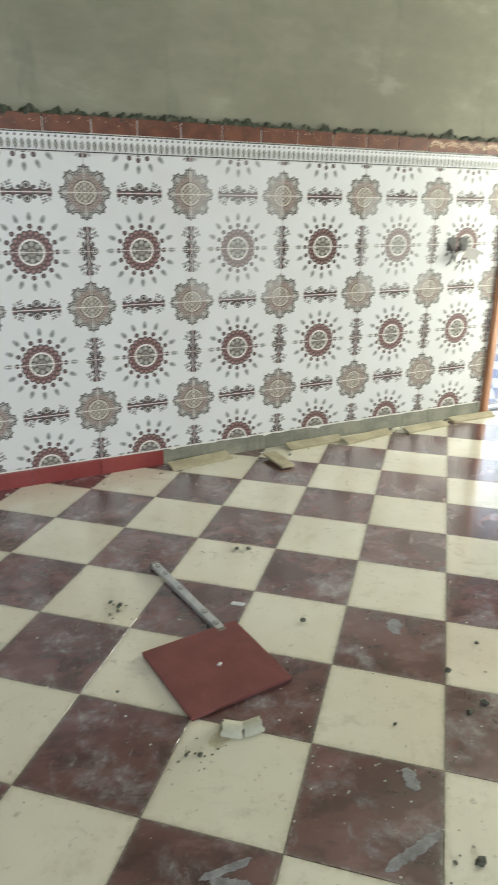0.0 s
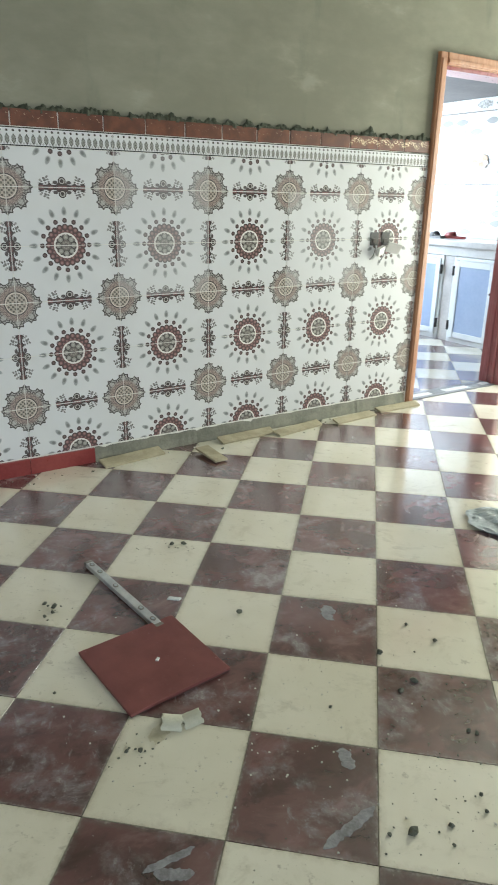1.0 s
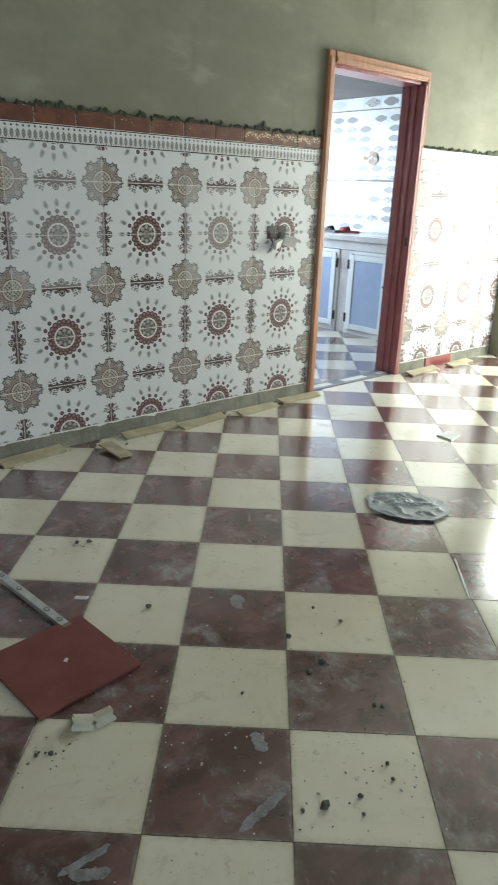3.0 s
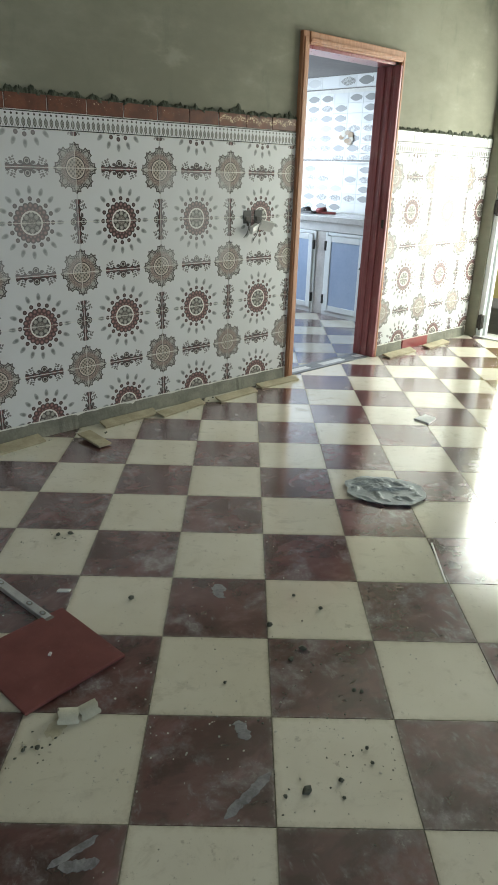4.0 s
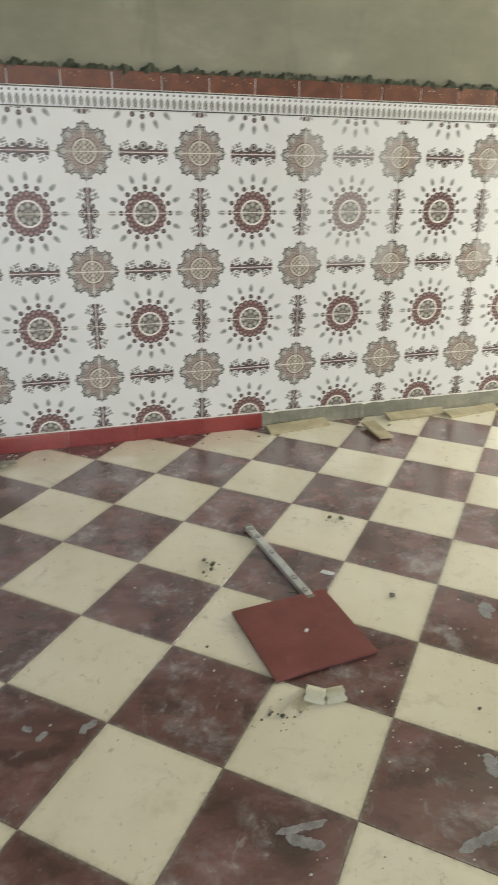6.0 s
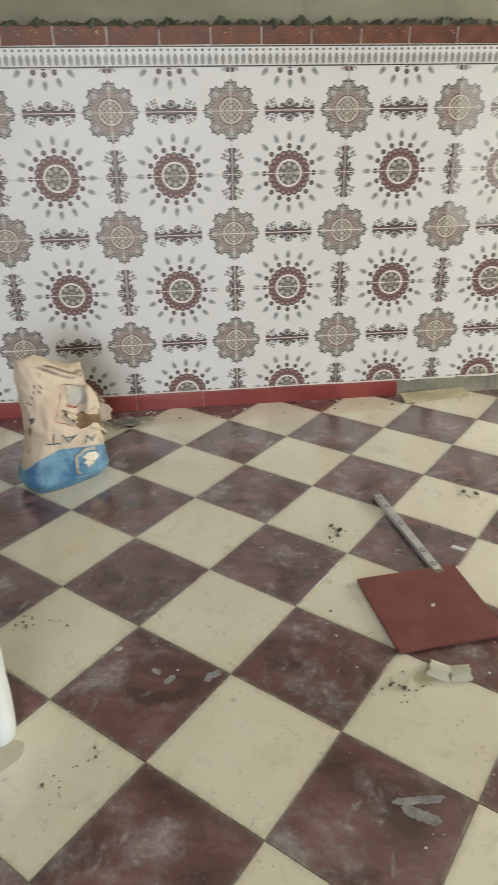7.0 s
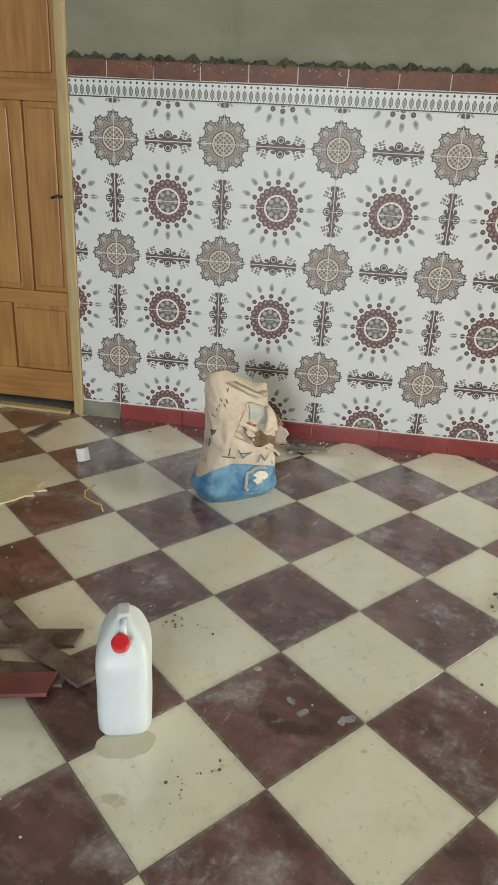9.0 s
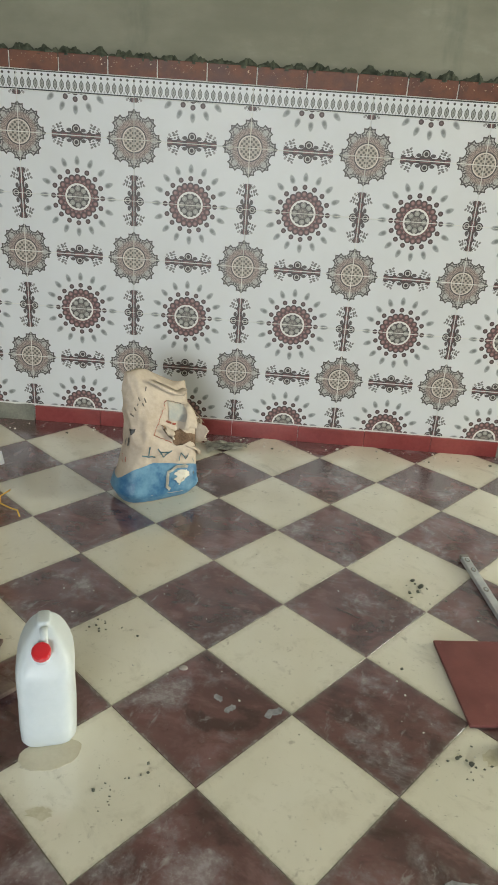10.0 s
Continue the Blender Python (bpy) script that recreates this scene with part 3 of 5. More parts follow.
# ---- kitchen door frame ----
frame_k = holder("door_frame_kitchen", pose(0, 0, 0), "orange-brown wooden door frame with a dark red lining", "door frame", kind="structure")
X0, X1 = DOOR_K[0], DOOR_K[1]
part("casing", boxes((X0 - 0.048, X0 + 0.010, 2.016, 2.045, 0.0, 2.132), (X0 - 0.036, X0 - 0.004, 2.011, 2.017, 0.0, 2.10), bevel=0.004), ORANGE_WOOD, frame_k)
part("casing", boxes((X1 - 0.022, X1 + 0.014, 2.016, 2.045, 0.0, 2.132), (X1 - 0.012, X1 + 0.006, 2.011, 2.017, 0.0, 2.10), bevel=0.004), ORANGE_WOOD, frame_k)
part("casing_head", boxes((X0 + 0.012, X1 - 0.024, 2.012, 2.045, 2.066, 2.132), (X0 + 0.012, X1 - 0.024, 2.003, 2.013, 2.076, 2.098), bevel=0.004), ORANGE_WOOD, frame_k)
part("lining", boxes((X0 + 0.002, X0 + 0.025, 2.047, 2.215, 0.0, 2.06), bevel=0.003), RED_WOOD, frame_k, "dark red wooden lining")
part("lining", boxes((X1 - 0.035, X1 - 0.002, 2.014, 2.06, 0.0, 2.05), (X1 - 0.028, X1 - 0.002, 2.06, 2.085, 0.0, 2.05), (X1 - 0.040, X1 - 0.002, 2.085, 2.115, 0.0, 2.05), (X1 - 0.030, X1 - 0.002, 2.115, 2.145, 0.0, 2.05), (X1 - 0.038, X1 - 0.002, 2.145, 2.215, 0.0, 2.05), bevel=0.006), RED_WOOD, frame_k, "dark red moulded wooden lining")
part("lining_head", boxes((X0 + 0.027, X1 - 0.052, 2.047, 2.215, 2.048, 2.09), bevel=0.003), RED_WOOD, frame_k, "dark red wooden lining")
part("latch_plate", box(X1 - 0.048, X1 - 0.044, 2.025, 2.045, 0.98, 1.04, 0.001), IRON, frame_k, "small iron latch plate")
threshold = holder("threshold", pose(0, 0, 0), "grey and white stone threshold strips in the kitchen doorway", "threshold", kind="structure")
for y0, y1, m in ((2.052, 2.082, STRIP_GREY), (2.145, 2.185, STRIP_GREY)):
    part("strip", box(X0 + 0.027, X1 - 0.052, y0, y1, -0.003, 0.006, 0.001), m, threshold)
x = X0 + 0.027
k = 0
while x < X1 - 0.1:
    w = min((0.26, 0.13)[k % 2], X1 - 0.052 - x)
    part("strip", box(x, x + w - 0.003, 2.084, 2.143, -0.003, 0.006, 0.001), (STRIP_WHITE, STRIP_GREY)[k % 2], threshold)
    x, k = x + w, k + 1


# ---- wooden door at the other end ----
door_l = holder("wooden_door", pose(DOOR_L[0] + 0.03, 2.115, 0.03), "closed honey-varnished panelled wooden door", "door")
DW, DH = 0.885, 2.05
RIGHT = DW - 0.052
LAYOUT = ((0.16, 0.51, (0.0, 0.05, 0.415, 0.525, RIGHT)), (0.58, 1.45, (0.0, 0.05, 0.17, 0.24, 0.38, 0.44, 0.60, 0.655, RIGHT)), (1.54, 1.93, (0.0, 0.05, 0.40, 0.46, RIGHT)))
part("stile", box(RIGHT, DW, 0.0, 0.04, 0.0, DH, 0.003), HONEY, door_l)
for z0, z1 in ((0.0, 0.16), (0.51, 0.58), (1.45, 1.54), (1.93, DH)):
    part("rail", box(0.0, RIGHT - 0.001, 0.001, 0.04, z0, z1, 0.003), HONEY_ACROSS, door_l)
for z0, z1, cuts in LAYOUT:
    for a, b in zip(cuts[0::2], cuts[1::2]):
        part("stile", box(a, b, 0.001, 0.04, z0 + 0.001, z1 - 0.001, 0.003), HONEY, door_l)
    for a, b in zip(cuts[1::2], cuts[2::2]):
        bm = boxes((a + 0.001, b - 0.001, 0.020, 0.032, z0 + 0.001, z1 - 0.001))
        box(a + 0.022, b - 0.022, 0.010, 0.021, z0 + 0.026, z1 - 0.026, 0.007, bm)
        part("panel", bm, HONEY, door_l)
handle = part("door_handle", prism([(0.014 * math.cos(i * math.tau / 14), 0.014 * math.sin(i * math.tau / 14)) for i in range(14)], 0.0, 0.008, 0.002), IRON, door_l, "small dark iron lever handle", at=pose(DW - 0.03, 0.0, 1.045, 90, 0, 0))
part("lever", tube([(0, 0, 0.006), (0, 0, 0.035), (-0.012, 0.0, 0.043), (-0.03, 0.002, 0.043), (-0.058, -0.008, 0.042)], 0.006), IRON, handle, smooth=True)
frame_l = holder("door_frame_left", pose(0, 0, 0), "pale plaster-smeared wooden post beside the door", "door frame", kind="structure")
part("post", boxes((DOOR_L[1] - 0.035, DOOR_L[1] + 0.012, 2.02, 2.10, 0.0, 2.14), (DOOR_L[1] - 0.05, DOOR_L[1] - 0.002, 2.10, 2.16, 0.0, 2.10), bevel=0.004), PALE_WOOD, frame_l)
part("post", boxes((DOOR_L[0] - 0.012, DOOR_L[0] + 0.025, 2.02, 2.16, 0.0, 2.14), bevel=0.004), PALE_WOOD, frame_l)
part("post_head", boxes((DOOR_L[0] + 0.027, DOOR_L[1] - 0.052, 2.02, 2.16, 2.085, 2.14), bevel=0.004), PALE_WOOD, frame_l)
# Grey strip over continuing floor: the shade under the door, put into colour.
gap_strip_l = tagged(part("door_sill_left", box(DOOR_L[0], DOOR_L[1], 2.06, 2.195, -0.003, 0.012, 0.002), STRIP_GREY), "grey sill under the wooden door", "sill", kind="structure")
back_l = tagged(part("wall_behind_door", box(DOOR_L[0] - 0.1, DOOR_L[1] + 0.1, 2.2, 2.3, -0.05, 2.3), PLASTER), "plain wall closing the doorway", "wall", kind="structure")

# ---- kitchen furniture ----
counter = holder("worktop", pose(0, 0, 0), "grey marble kitchen worktop on tiled piers", "worktop")
part("slab", box(4.46, 5.085, 2.21, 4.94, 0.90, 0.955, 0.006), COUNTER, counter)
part("apron", box(4.49, 4.53, 2.21, 4.94, 0.815, 0.898, 0.003), STRIP_WHITE, counter)
for y0, y1 in ((3.445, 3.565), (2.22, 2.36), (4.71, 4.83)):
    part("pier", box(4.50, 5.08, y0, y1, 0.0, 0.812, 0.004), COUNTER, counter, "grey speckled pier")


def cabinet_front(y0, y1):
    thing = holder("kitchen_cabinet", pose(4.5, y0, 0), "white aluminium kitchen cabinet with blue-grey panel doors", "cabinet", "cabinets under the worktop")
    w = y1 - y0
    part("frame", boxes((-0.012, 0.03, 0.0, 0.028, 0.0, 0.81), (-0.012, 0.03, w - 0.028, w, 0.0, 0.81), (-0.012, 0.03, 0.03, w - 0.03, 0.0, 0.045), (-0.012, 0.03, 0.03, w - 0.03, 0.782, 0.81), bevel=0.003), ALU_WHITE, thing)
    part("body", box(0.035, 0.5, 0.004, w - 0.004, 0.0, 0.80), WHITE_PLASTIC, thing)
    door = part("door", boxes((-0.03, -0.013, 0.03, 0.085, 0.05, 0.778), (-0.03, -0.013, w - 0.085, w - 0.03, 0.05, 0.778), (-0.03, -0.013, 0.087, w - 0.087, 0.05, 0.105), (-0.03, -0.013, 0.087, w - 0.087, 0.723, 0.778), bevel=0.003), ALU_WHITE, thing)
    part("door_panel", box(-0.022, -0.016, 0.083, w - 0.083, 0.10, 0.727), PANEL_BLUE, door, "blue-grey panel")
    return thing


cab = cabinet_front(2.915, 3.44)
for z in (0.16, 0.68):
    part("hinge", box(-0.036, -0.012, 0.505, 0.52, z - 0.045, z + 0.045, 0.003), BLACK, cab, "black hinge")
part("knob", lump(0.014, 5, 1.0, at=(-0.035, 0.05, 0.5)), BLACK, cab, "black knob", smooth=True)
cab = cabinet_front(3.57, 4.095)
for z in (0.16, 0.68):
    part("hinge", box(-0.036, -0.012, 0.005, 0.02, z - 0.045, z + 0.045, 0.003), BLACK, cab, "black hinge")
cabinet_front(4.105, 4.705)
cabinet_front(2.365, 2.905)


def slipper(name, m, mat, label):
    thing = holder(name, m, label, "shoe", "shoes on the worktop")
    outline = [(0.0, -0.03), (0.08, -0.036), (0.17, -0.042), (0.235, -0.03), (0.255, 0.0), (0.235, 0.03), (0.17, 0.042), (0.08, 0.036), (0.0, 0.03), (-0.015, 0.0)]
    part("sole", prism(outline, 0.0, 0.022, 0.004), mat, thing)
    rings = []
    for s in range(9):
        a = s / 8 * math.pi
        rings.append([(0.11, -0.041 * math.cos(a), 0.02 + 0.045 * math.sin(a)), (0.20, -0.036 * math.cos(a), 0.02 + 0.033 * math.sin(a)), (0.20, -0.033 * math.cos(a), 0.018 + 0.028 * math.sin(a)), (0.11, -0.037 * math.cos(a), 0.018 + 0.039 * math.sin(a))])
    part("strap", loft(rings), mat, thing, smooth=True)


slipper("slipper", pose(4.66, 3.78, 0.956, 0, 0, 75), BLACK, "black slipper lying on the kitchen worktop")
slipper("slipper", pose(4.80, 3.62, 0.956, 0, 0, 105), SKIRT_RED, "dark red slipper lying on the kitchen worktop")
decal = holder("flower_decal", pose(5.088, 3.80, 1.69), "faded pink and red flower decoration on kitchen tiles", "decoration")
for k in range(7):
    a = k * 0.9
    bm = prism([(0.035 * math.cos(q) * (1 if k % 2 else 0.7), 0.035 * math.sin(q)) for q in [i * math.tau / 7 for i in range(7)]], 0.0, 0.002)
    part("petal", bm, (KRAFT_IN, INK_WHITE, KRAFT)[k % 3], decal, at=Matrix.Translation((-0.003 - 0.0006 * k, 0.05 * math.cos(a) - 0.01 * k, 0.045 * math.sin(a))) @ pose(0, 0, 0, 0, -90, 0))

# ---- socket boxes in the dado ----
socket = holder("socket_box", pose(2.125, WALL_Y, 1.035), "two open socket holes with a loose white cover", "socket")
for x0 in (0.0, 0.088):
    # Black block on the tile face: the hole's shade is put into its colour.
    hole = part("back_box", boxes((x0, x0 + 0.062, -0.003, 0.002, 0.016, 0.092), bevel=0.001), BLACK, socket, "dark open socket hole")
    part("terminal", boxes((x0 + 0.014, x0 + 0.046, -0.007, -0.002, 0.030, 0.056), bevel=0.002), IRON, hole, "dark terminal block")
part("cover_plate", boxes((-0.048, 0.05, -0.005, 0.004, -0.032, 0.032), bevel=0.002), WHITE_PLASTIC, socket, "loose white cover plate", at=pose(0.165, -0.03, 0.0, 24, 12, -10))
part("socket_insert", boxes((-0.03, 0.03, -0.012, 0.012, -0.025, 0.025), bevel=0.003), WHITE_PLASTIC, socket, "white socket insert", at=pose(0.07, -0.022, -0.015, 20, -18, 10))
for k, pts in enumerate(([(0.03, 0, 0.03), (0.02, -0.03, 0.0), (0.0, -0.035, -0.04), (-0.012, -0.02, -0.065)], [(0.1, 0, 0.03), (0.1, -0.03, -0.01), (0.085, -0.03, -0.05), (0.07, -0.015, -0.085)])):
    part("wire", tube(pts, 0.0028, 6), BLACK, socket, "thin black wire")

# ---- jug ----
jug = holder("plastic_jug", pose(-1.313, 0.098, 0, 0, 0, 16), "milky white plastic jug with a red screw cap", "jug")


def round_ring(hx, yf, yb, z, n=48, power=4.2):
    out = []
    cy, hy = (yf + yb) / 2, (yb - yf) / 2
    for i in range(n):
        a = i * math.tau / n
        c, s = math.cos(a), math.sin(a)
        out.append((hx * math.copysign(abs(c) ** (2 / power), c), cy + hy * math.copysign(abs(s) ** (2 / power), s), z))
    return out


PROFILE = [(0.0, 0.050, -0.064, 0.064), (0.004, 0.060, -0.074, 0.074), (0.016, 0.0655, -0.080, 0.081), (0.06, 0.0665, -0.082, 0.082), (0.13, 0.0655, -0.081, 0.081), (0.19, 0.0665, -0.082, 0.082), (0.214, 0.066, -0.081, 0.082), (0.23, 0.0645, -0.077, 0.082), (0.252, 0.0585, -0.064, 0.080), (0.272, 0.0495, -0.048, 0.077), (0.288, 0.040, -0.033, 0.072), (0.300, 0.031, -0.020, 0.064), (0.308, 0.023, -0.010, 0.056), (0.312, 0.0165, -0.003, 0.050), (0.320, 0.0160, -0.001, 0.048), (0.322, 0.012, 0.003, 0.044)]
body = part("body", loft([round_ring(hx, yf, yb, z * 0.955) for z, hx, yf, yb in PROFILE]), JUG_PLASTIC, jug, smooth=True)
part("ridge", tube([(0.002, -0.046, 0.258), (0.002, -0.039, 0.268), (0.001, -0.024, 0.282), (0.0, -0.006, 0.297)], 0.009, 10), JUG_PLASTIC, jug, "moulded handle ridge", smooth=True)
part("neck", tube([(0, 0, -0.012), (0, 0, 0.012)], 0.0205, 20), JUG_PLASTIC, jug, smooth=True, at=pose(-0.004, -0.048, 0.252, 24, 0, 0))
cap_rings = []
for z, r in ((0.0, 0.0195), (0.002, 0.021), (0.016, 0.021), (0.0195, 0.019), (0.0205, 0.014)):
    cap_rings.append([((r + (0.0006 if i % 2 and 0.001 < z < 0.017 else 0)) * math.cos(i * math.tau / 40), (r + (0.0006 if i % 2 and 0.001 < z < 0.017 else 0)) * math.sin(i * math.tau / 40), z) for i in range(40)])
part("cap", loft(cap_rings), CAP_RED, jug, "ribbed red screw cap", at=pose(-0.004, -0.0515, 0.2600, 24, 0, 0))

# ---- torn paper bag ----
bag = holder("paper_bag", pose(-1.258, 1.376, 0, 0, 0, 34), "torn cream kraft paper bag with a blue base, standing half full", "bag")
BAG_H = 0.478


def bag_point(a, v, out=0.0):
    """The bag's skin at the angle a (0 to 1 round, 0.25 its front) and the height v (0 to 1)."""
    waist = min(1.0, max(0.0, (v - 0.12) / 0.30))
    hx = 0.184 - 0.020 * waist - 0.020 * v - 0.034 * max(0.0, 0.10 - v) / 0.10
    hy = 0.098 * (1 - v) ** 0.6 + 0.016 - 0.034 * max(0.0, 0.08 - v) / 0.08
    lean = -0.020 + 0.026 * waist + 0.006 * v
    t = a * math.tau
    c, s = math.cos(t), -math.sin(t)
    x = hx * math.copysign(abs(c) ** 0.55, c)
    y = hy * math.copysign(abs(s) ** 0.70, s)
    top = BAG_H - 0.050 * (x / 0.15) - 0.016 * math.sin(x * 30)
    z = v * top
    bulge = 0.008 * noise.noise((x * 9, z * 8, s)) + 0.004 * noise.noise((x * 26, z * 20, s * 2.0))
    crease = 0.016 * abs(noise.noise((x * 11 + z * 7, z * 9 - x * 5, 4.0 + s))) + 0.006 * abs(noise.noise((x * 33 - z * 14, z * 30 + x * 9, 1.0 + s)))
    k = (bulge - crease) * (0.35 + 0.65 * min(1.0, v * 3)) + out
    if v > 0.80 and s < 0:
        k -= 0.008 * (v - 0.80) / 0.20 * (1 + math.sin(x * 46 + z * 20))
    if v > 0.42 and c > 0.55:
        k -= 0.010 * (c - 0.55) / 0.45 * min(1.0, (v - 0.42) * 4)
    return (x + lean + k * c, y + k * s + 0.066 * v * v, z)


N, M = 96, 60
part("sack", loft([[bag_point(i / N, j / M) for i in range(N)] for j in range(M + 1)]), KRAFT, bag, smooth=True)


def on_bag(name, a0, a1, v0, v1, mat, out, label="", nu=10, nv=6, edge=None):
    """A printed patch that follows the bag's skin."""
    bm = bmesh.new()
    grid = []
    for j in range(nv + 1):
        row = []
        for i in range(nu + 1):
            a, v = a0 + (a1 - a0) * i / nu, v0 + (v1 - v0) * j / nv
            if edge:
                v = v0 + (edge(a) - v0) * j / nv
            row.append(bm.verts.new(bag_point(a, max(v, 0.0), out)))
        grid.append(row)
    for j in range(nv):
        for i in range(nu):
            bm.faces.new((grid[j][i], grid[j][i + 1], grid[j + 1][i + 1], grid[j + 1][i]))
    bmesh.ops.recalc_face_normals(bm, faces=bm.faces)
    return part(name, bm, mat, bag, label, smooth=True)


def bag_stroke(name, points, width, mat, out=0.0045):
    """A printed stroke along points (a, v) of the skin."""
    line = [Vector(bag_point(a, v, out)) for a, v in points]
    skin = [(Vector(bag_point(a, v, out + 0.01)) - p).normalized() for (a, v), p in zip(points, line)]
    bm = bmesh.new()
    rows = []
    for i, p in enumerate(line):
        d = line[min(i + 1, len(line) - 1)] - line[max(i - 1, 0)]
        side = d.cross(skin[i]).normalized() * width / 2
        rows.append([bm.verts.new(p - side), bm.verts.new(p + side)])
    for r0, r1 in zip(rows, rows[1:]):
        bm.faces.new((r0[0], r0[1], r1[1], r1[0]))
    bmesh.ops.solidify(bm, geom=bm.faces[:], thickness=0.0004)
    return part(name, bm, mat, bag)


def bag_patch(name, outline, mat, label, out=0.0035, rough=0.0, seed=0):
    """A ragged patch: a fan of rings from its middle to the outline (a, v)."""
    rnd = random.Random(seed)
    ca, cv = (sum(p[k] for p in outline) / len(outline) for k in (0, 1))
    fine = []
    for p, q in zip(outline, outline[1:] + outline[:1]):
        for i in range(4):
            fine.append((p[0] + (q[0] - p[0]) * i / 4 + rnd.gauss(0, rough), p[1] + (q[1] - p[1]) * i / 4 + rnd.gauss(0, rough)))
    bm = bmesh.new()
    rings = [[bm.verts.new(bag_point(ca + (a - ca) * f, cv + (v - cv) * f, out)) for a, v in fine] for f in (0.25, 0.5, 0.75, 1.0)]
    mid = bm.verts.new(bag_point(ca, cv, out))
    n = len(fine)
    for i in range(n):
        bm.faces.new((mid, rings[0][i], rings[0][(i + 1) % n]))
        for r0, r1 in zip(rings, rings[1:]):
            bm.faces.new((r0[i], r1[i], r1[(i + 1) % n], r0[(i + 1) % n]))
    bmesh.ops.recalc_face_normals(bm, faces=bm.faces)
    return part(name, bm, mat, bag, label, smooth=True)


def bag_flap(p, q, reach, lift, mat, seed):
    """Torn paper that lifts off the skin from the edge p to q; reach (a, v) says where its tip hangs."""
    rnd = random.Random(seed)
    bm = bmesh.new()
    rows = []
    for j in range(7):
        s = j / 6
        row = []
        for i in range(5):
            u = i / 4
            w = (u - 0.5) * (1 - 0.45 * s) + 0.5
            a = p[0] + (q[0] - p[0]) * w + reach[0] * s + rnd.gauss(0, 0.002)
            v = p[1] + (q[1] - p[1]) * w + reach[1] * s + rnd.gauss(0, 0.005) * (s > 0)
            row.append(bm.verts.new(bag_point(a, v, 0.003 + lift * math.sin(s * 2.2) + 0.008 * s * math.sin(u * 7 + seed))))
        rows.append(row)
    for r0, r1 in zip(rows, rows[1:]):
        for i in range(4):
            bm.faces.new((r0[i], r0[i + 1], r1[i + 1], r1[i]))
    bmesh.ops.recalc_face_normals(bm, faces=bm.faces)
    bmesh.ops.solidify(bm, geom=bm.faces[:], thickness=0.0012)
    return part("torn_flap", bm, mat, bag, "torn paper flap", smooth=True)


BAND = [(-0.01, 0.22), (0.03, 0.233), (0.198, 0.325), (0.232, 0.342), (0.252, 0.333), (0.316, 0.317), (0.382, 0.292), (0.49, 0.19), (0.75, 0.26), (1.01, 0.22)]


def band_top(a):
    """The height of the slanting blue print round the bag."""
    for p, q in zip(BAND, BAND[1:]):
        if p[0] <= a <= q[0]:
            return p[1] + (q[1] - p[1]) * (a - p[0]) / (q[0] - p[0])
    return BAND[0][1]


on_bag("blue_base", 0.0, 1.0, 0.012, 0.25, BAG_BLUE, 0.002, "blue printed base band", nu=72, nv=12, edge=band_top)
# faded upside-down letters, small unreadable print, a picture in a thin frame
bag_stroke("letter_t", [(0.306, 0.392), (0.306, 0.408), (0.304, 0.433), (0.3, 0.458)], 0.0052, INK_BLUE, 0.0045)
bag_stroke("letter_t", [(0.342, 0.4), (0.322, 0.392), (0.304, 0.383), (0.29, 0.383), (0.276, 0.375)], 0.0052, INK_BLUE, 0.0045)
bag_stroke("letter_a", [(0.27, 0.442), (0.266, 0.425), (0.262, 0.408), (0.258, 0.392), (0.254, 0.375), (0.252, 0.4), (0.25, 0.417), (0.248, 0.442)], 0.0052, INK_BLUE, 0.0045)
bag_stroke("letter_a", [(0.262, 0.417), (0.256, 0.417), (0.252, 0.417), (0.25, 0.417)], 0.0042, INK_BLUE, 0.0045)
bag_stroke("letter_m", [(0.236, 0.367), (0.234, 0.4), (0.23, 0.433), (0.222, 0.408), (0.212, 0.375), (0.206, 0.4), (0.196, 0.417), (-0.04, 0.267), (0.174, 0.358), (0.16, 0.325)], 0.0052, INK_BLUE, 0.0045)
bag_stroke("print_bar", [(0.45, 0.525), (0.45, 0.508), (0.456, 0.483), (0.462, 0.458)], 0.01, INK_GREY, 0.0045)
bag_stroke("print_bar", [(0.484, 0.508), (0.486, 0.483), (0.488, 0.458)], 0.006, INK_GREY, 0.0045)
bag_stroke("print_bar", [(0.502, 0.375), (0.5, 0.35)], 0.006, INK_RED, 0.0045)
bag_stroke("print_bar", [(0.468, 0.367), (0.462, 0.333)], 0.006, INK_RED, 0.0045)
bag_stroke("print_bar", [(0.498, 0.333), (0.492, 0.317)], 0.006, INK_RED, 0.0045)
bag_stroke("print_bar", [(0.29, 0.892), (0.298, 0.858)], 0.0045, INK_GREY, 0.0045)
bag_stroke("print_bar", [(0.308, 0.817), (0.302, 0.783)], 0.0045, INK_GREY, 0.0045)
bag_stroke("print_bar", [(0.322, 0.783), (0.314, 0.758)], 0.0045, INK_GREY, 0.0045)
bag_stroke("print_bar", [(0.342, 0.825), (0.334, 0.8)], 0.0045, INK_GREY, 0.0045)
bag_stroke("print_bar", [(0.38, 0.758), (0.368, 0.733)], 0.0045, INK_GREY, 0.0045)
bag_stroke("print_bar", [(0.348, 0.783), (0.358, 0.767)], 0.0045, INK_GREY, 0.0045)
bag_stroke("print_bar", [(0.416, 0.708), (0.39, 0.692)], 0.0045, INK_GREY, 0.0045)
bag_stroke("print_bar", [(0.408, 0.717), (0.42, 0.708)], 0.0045, INK_GREY, 0.0045)
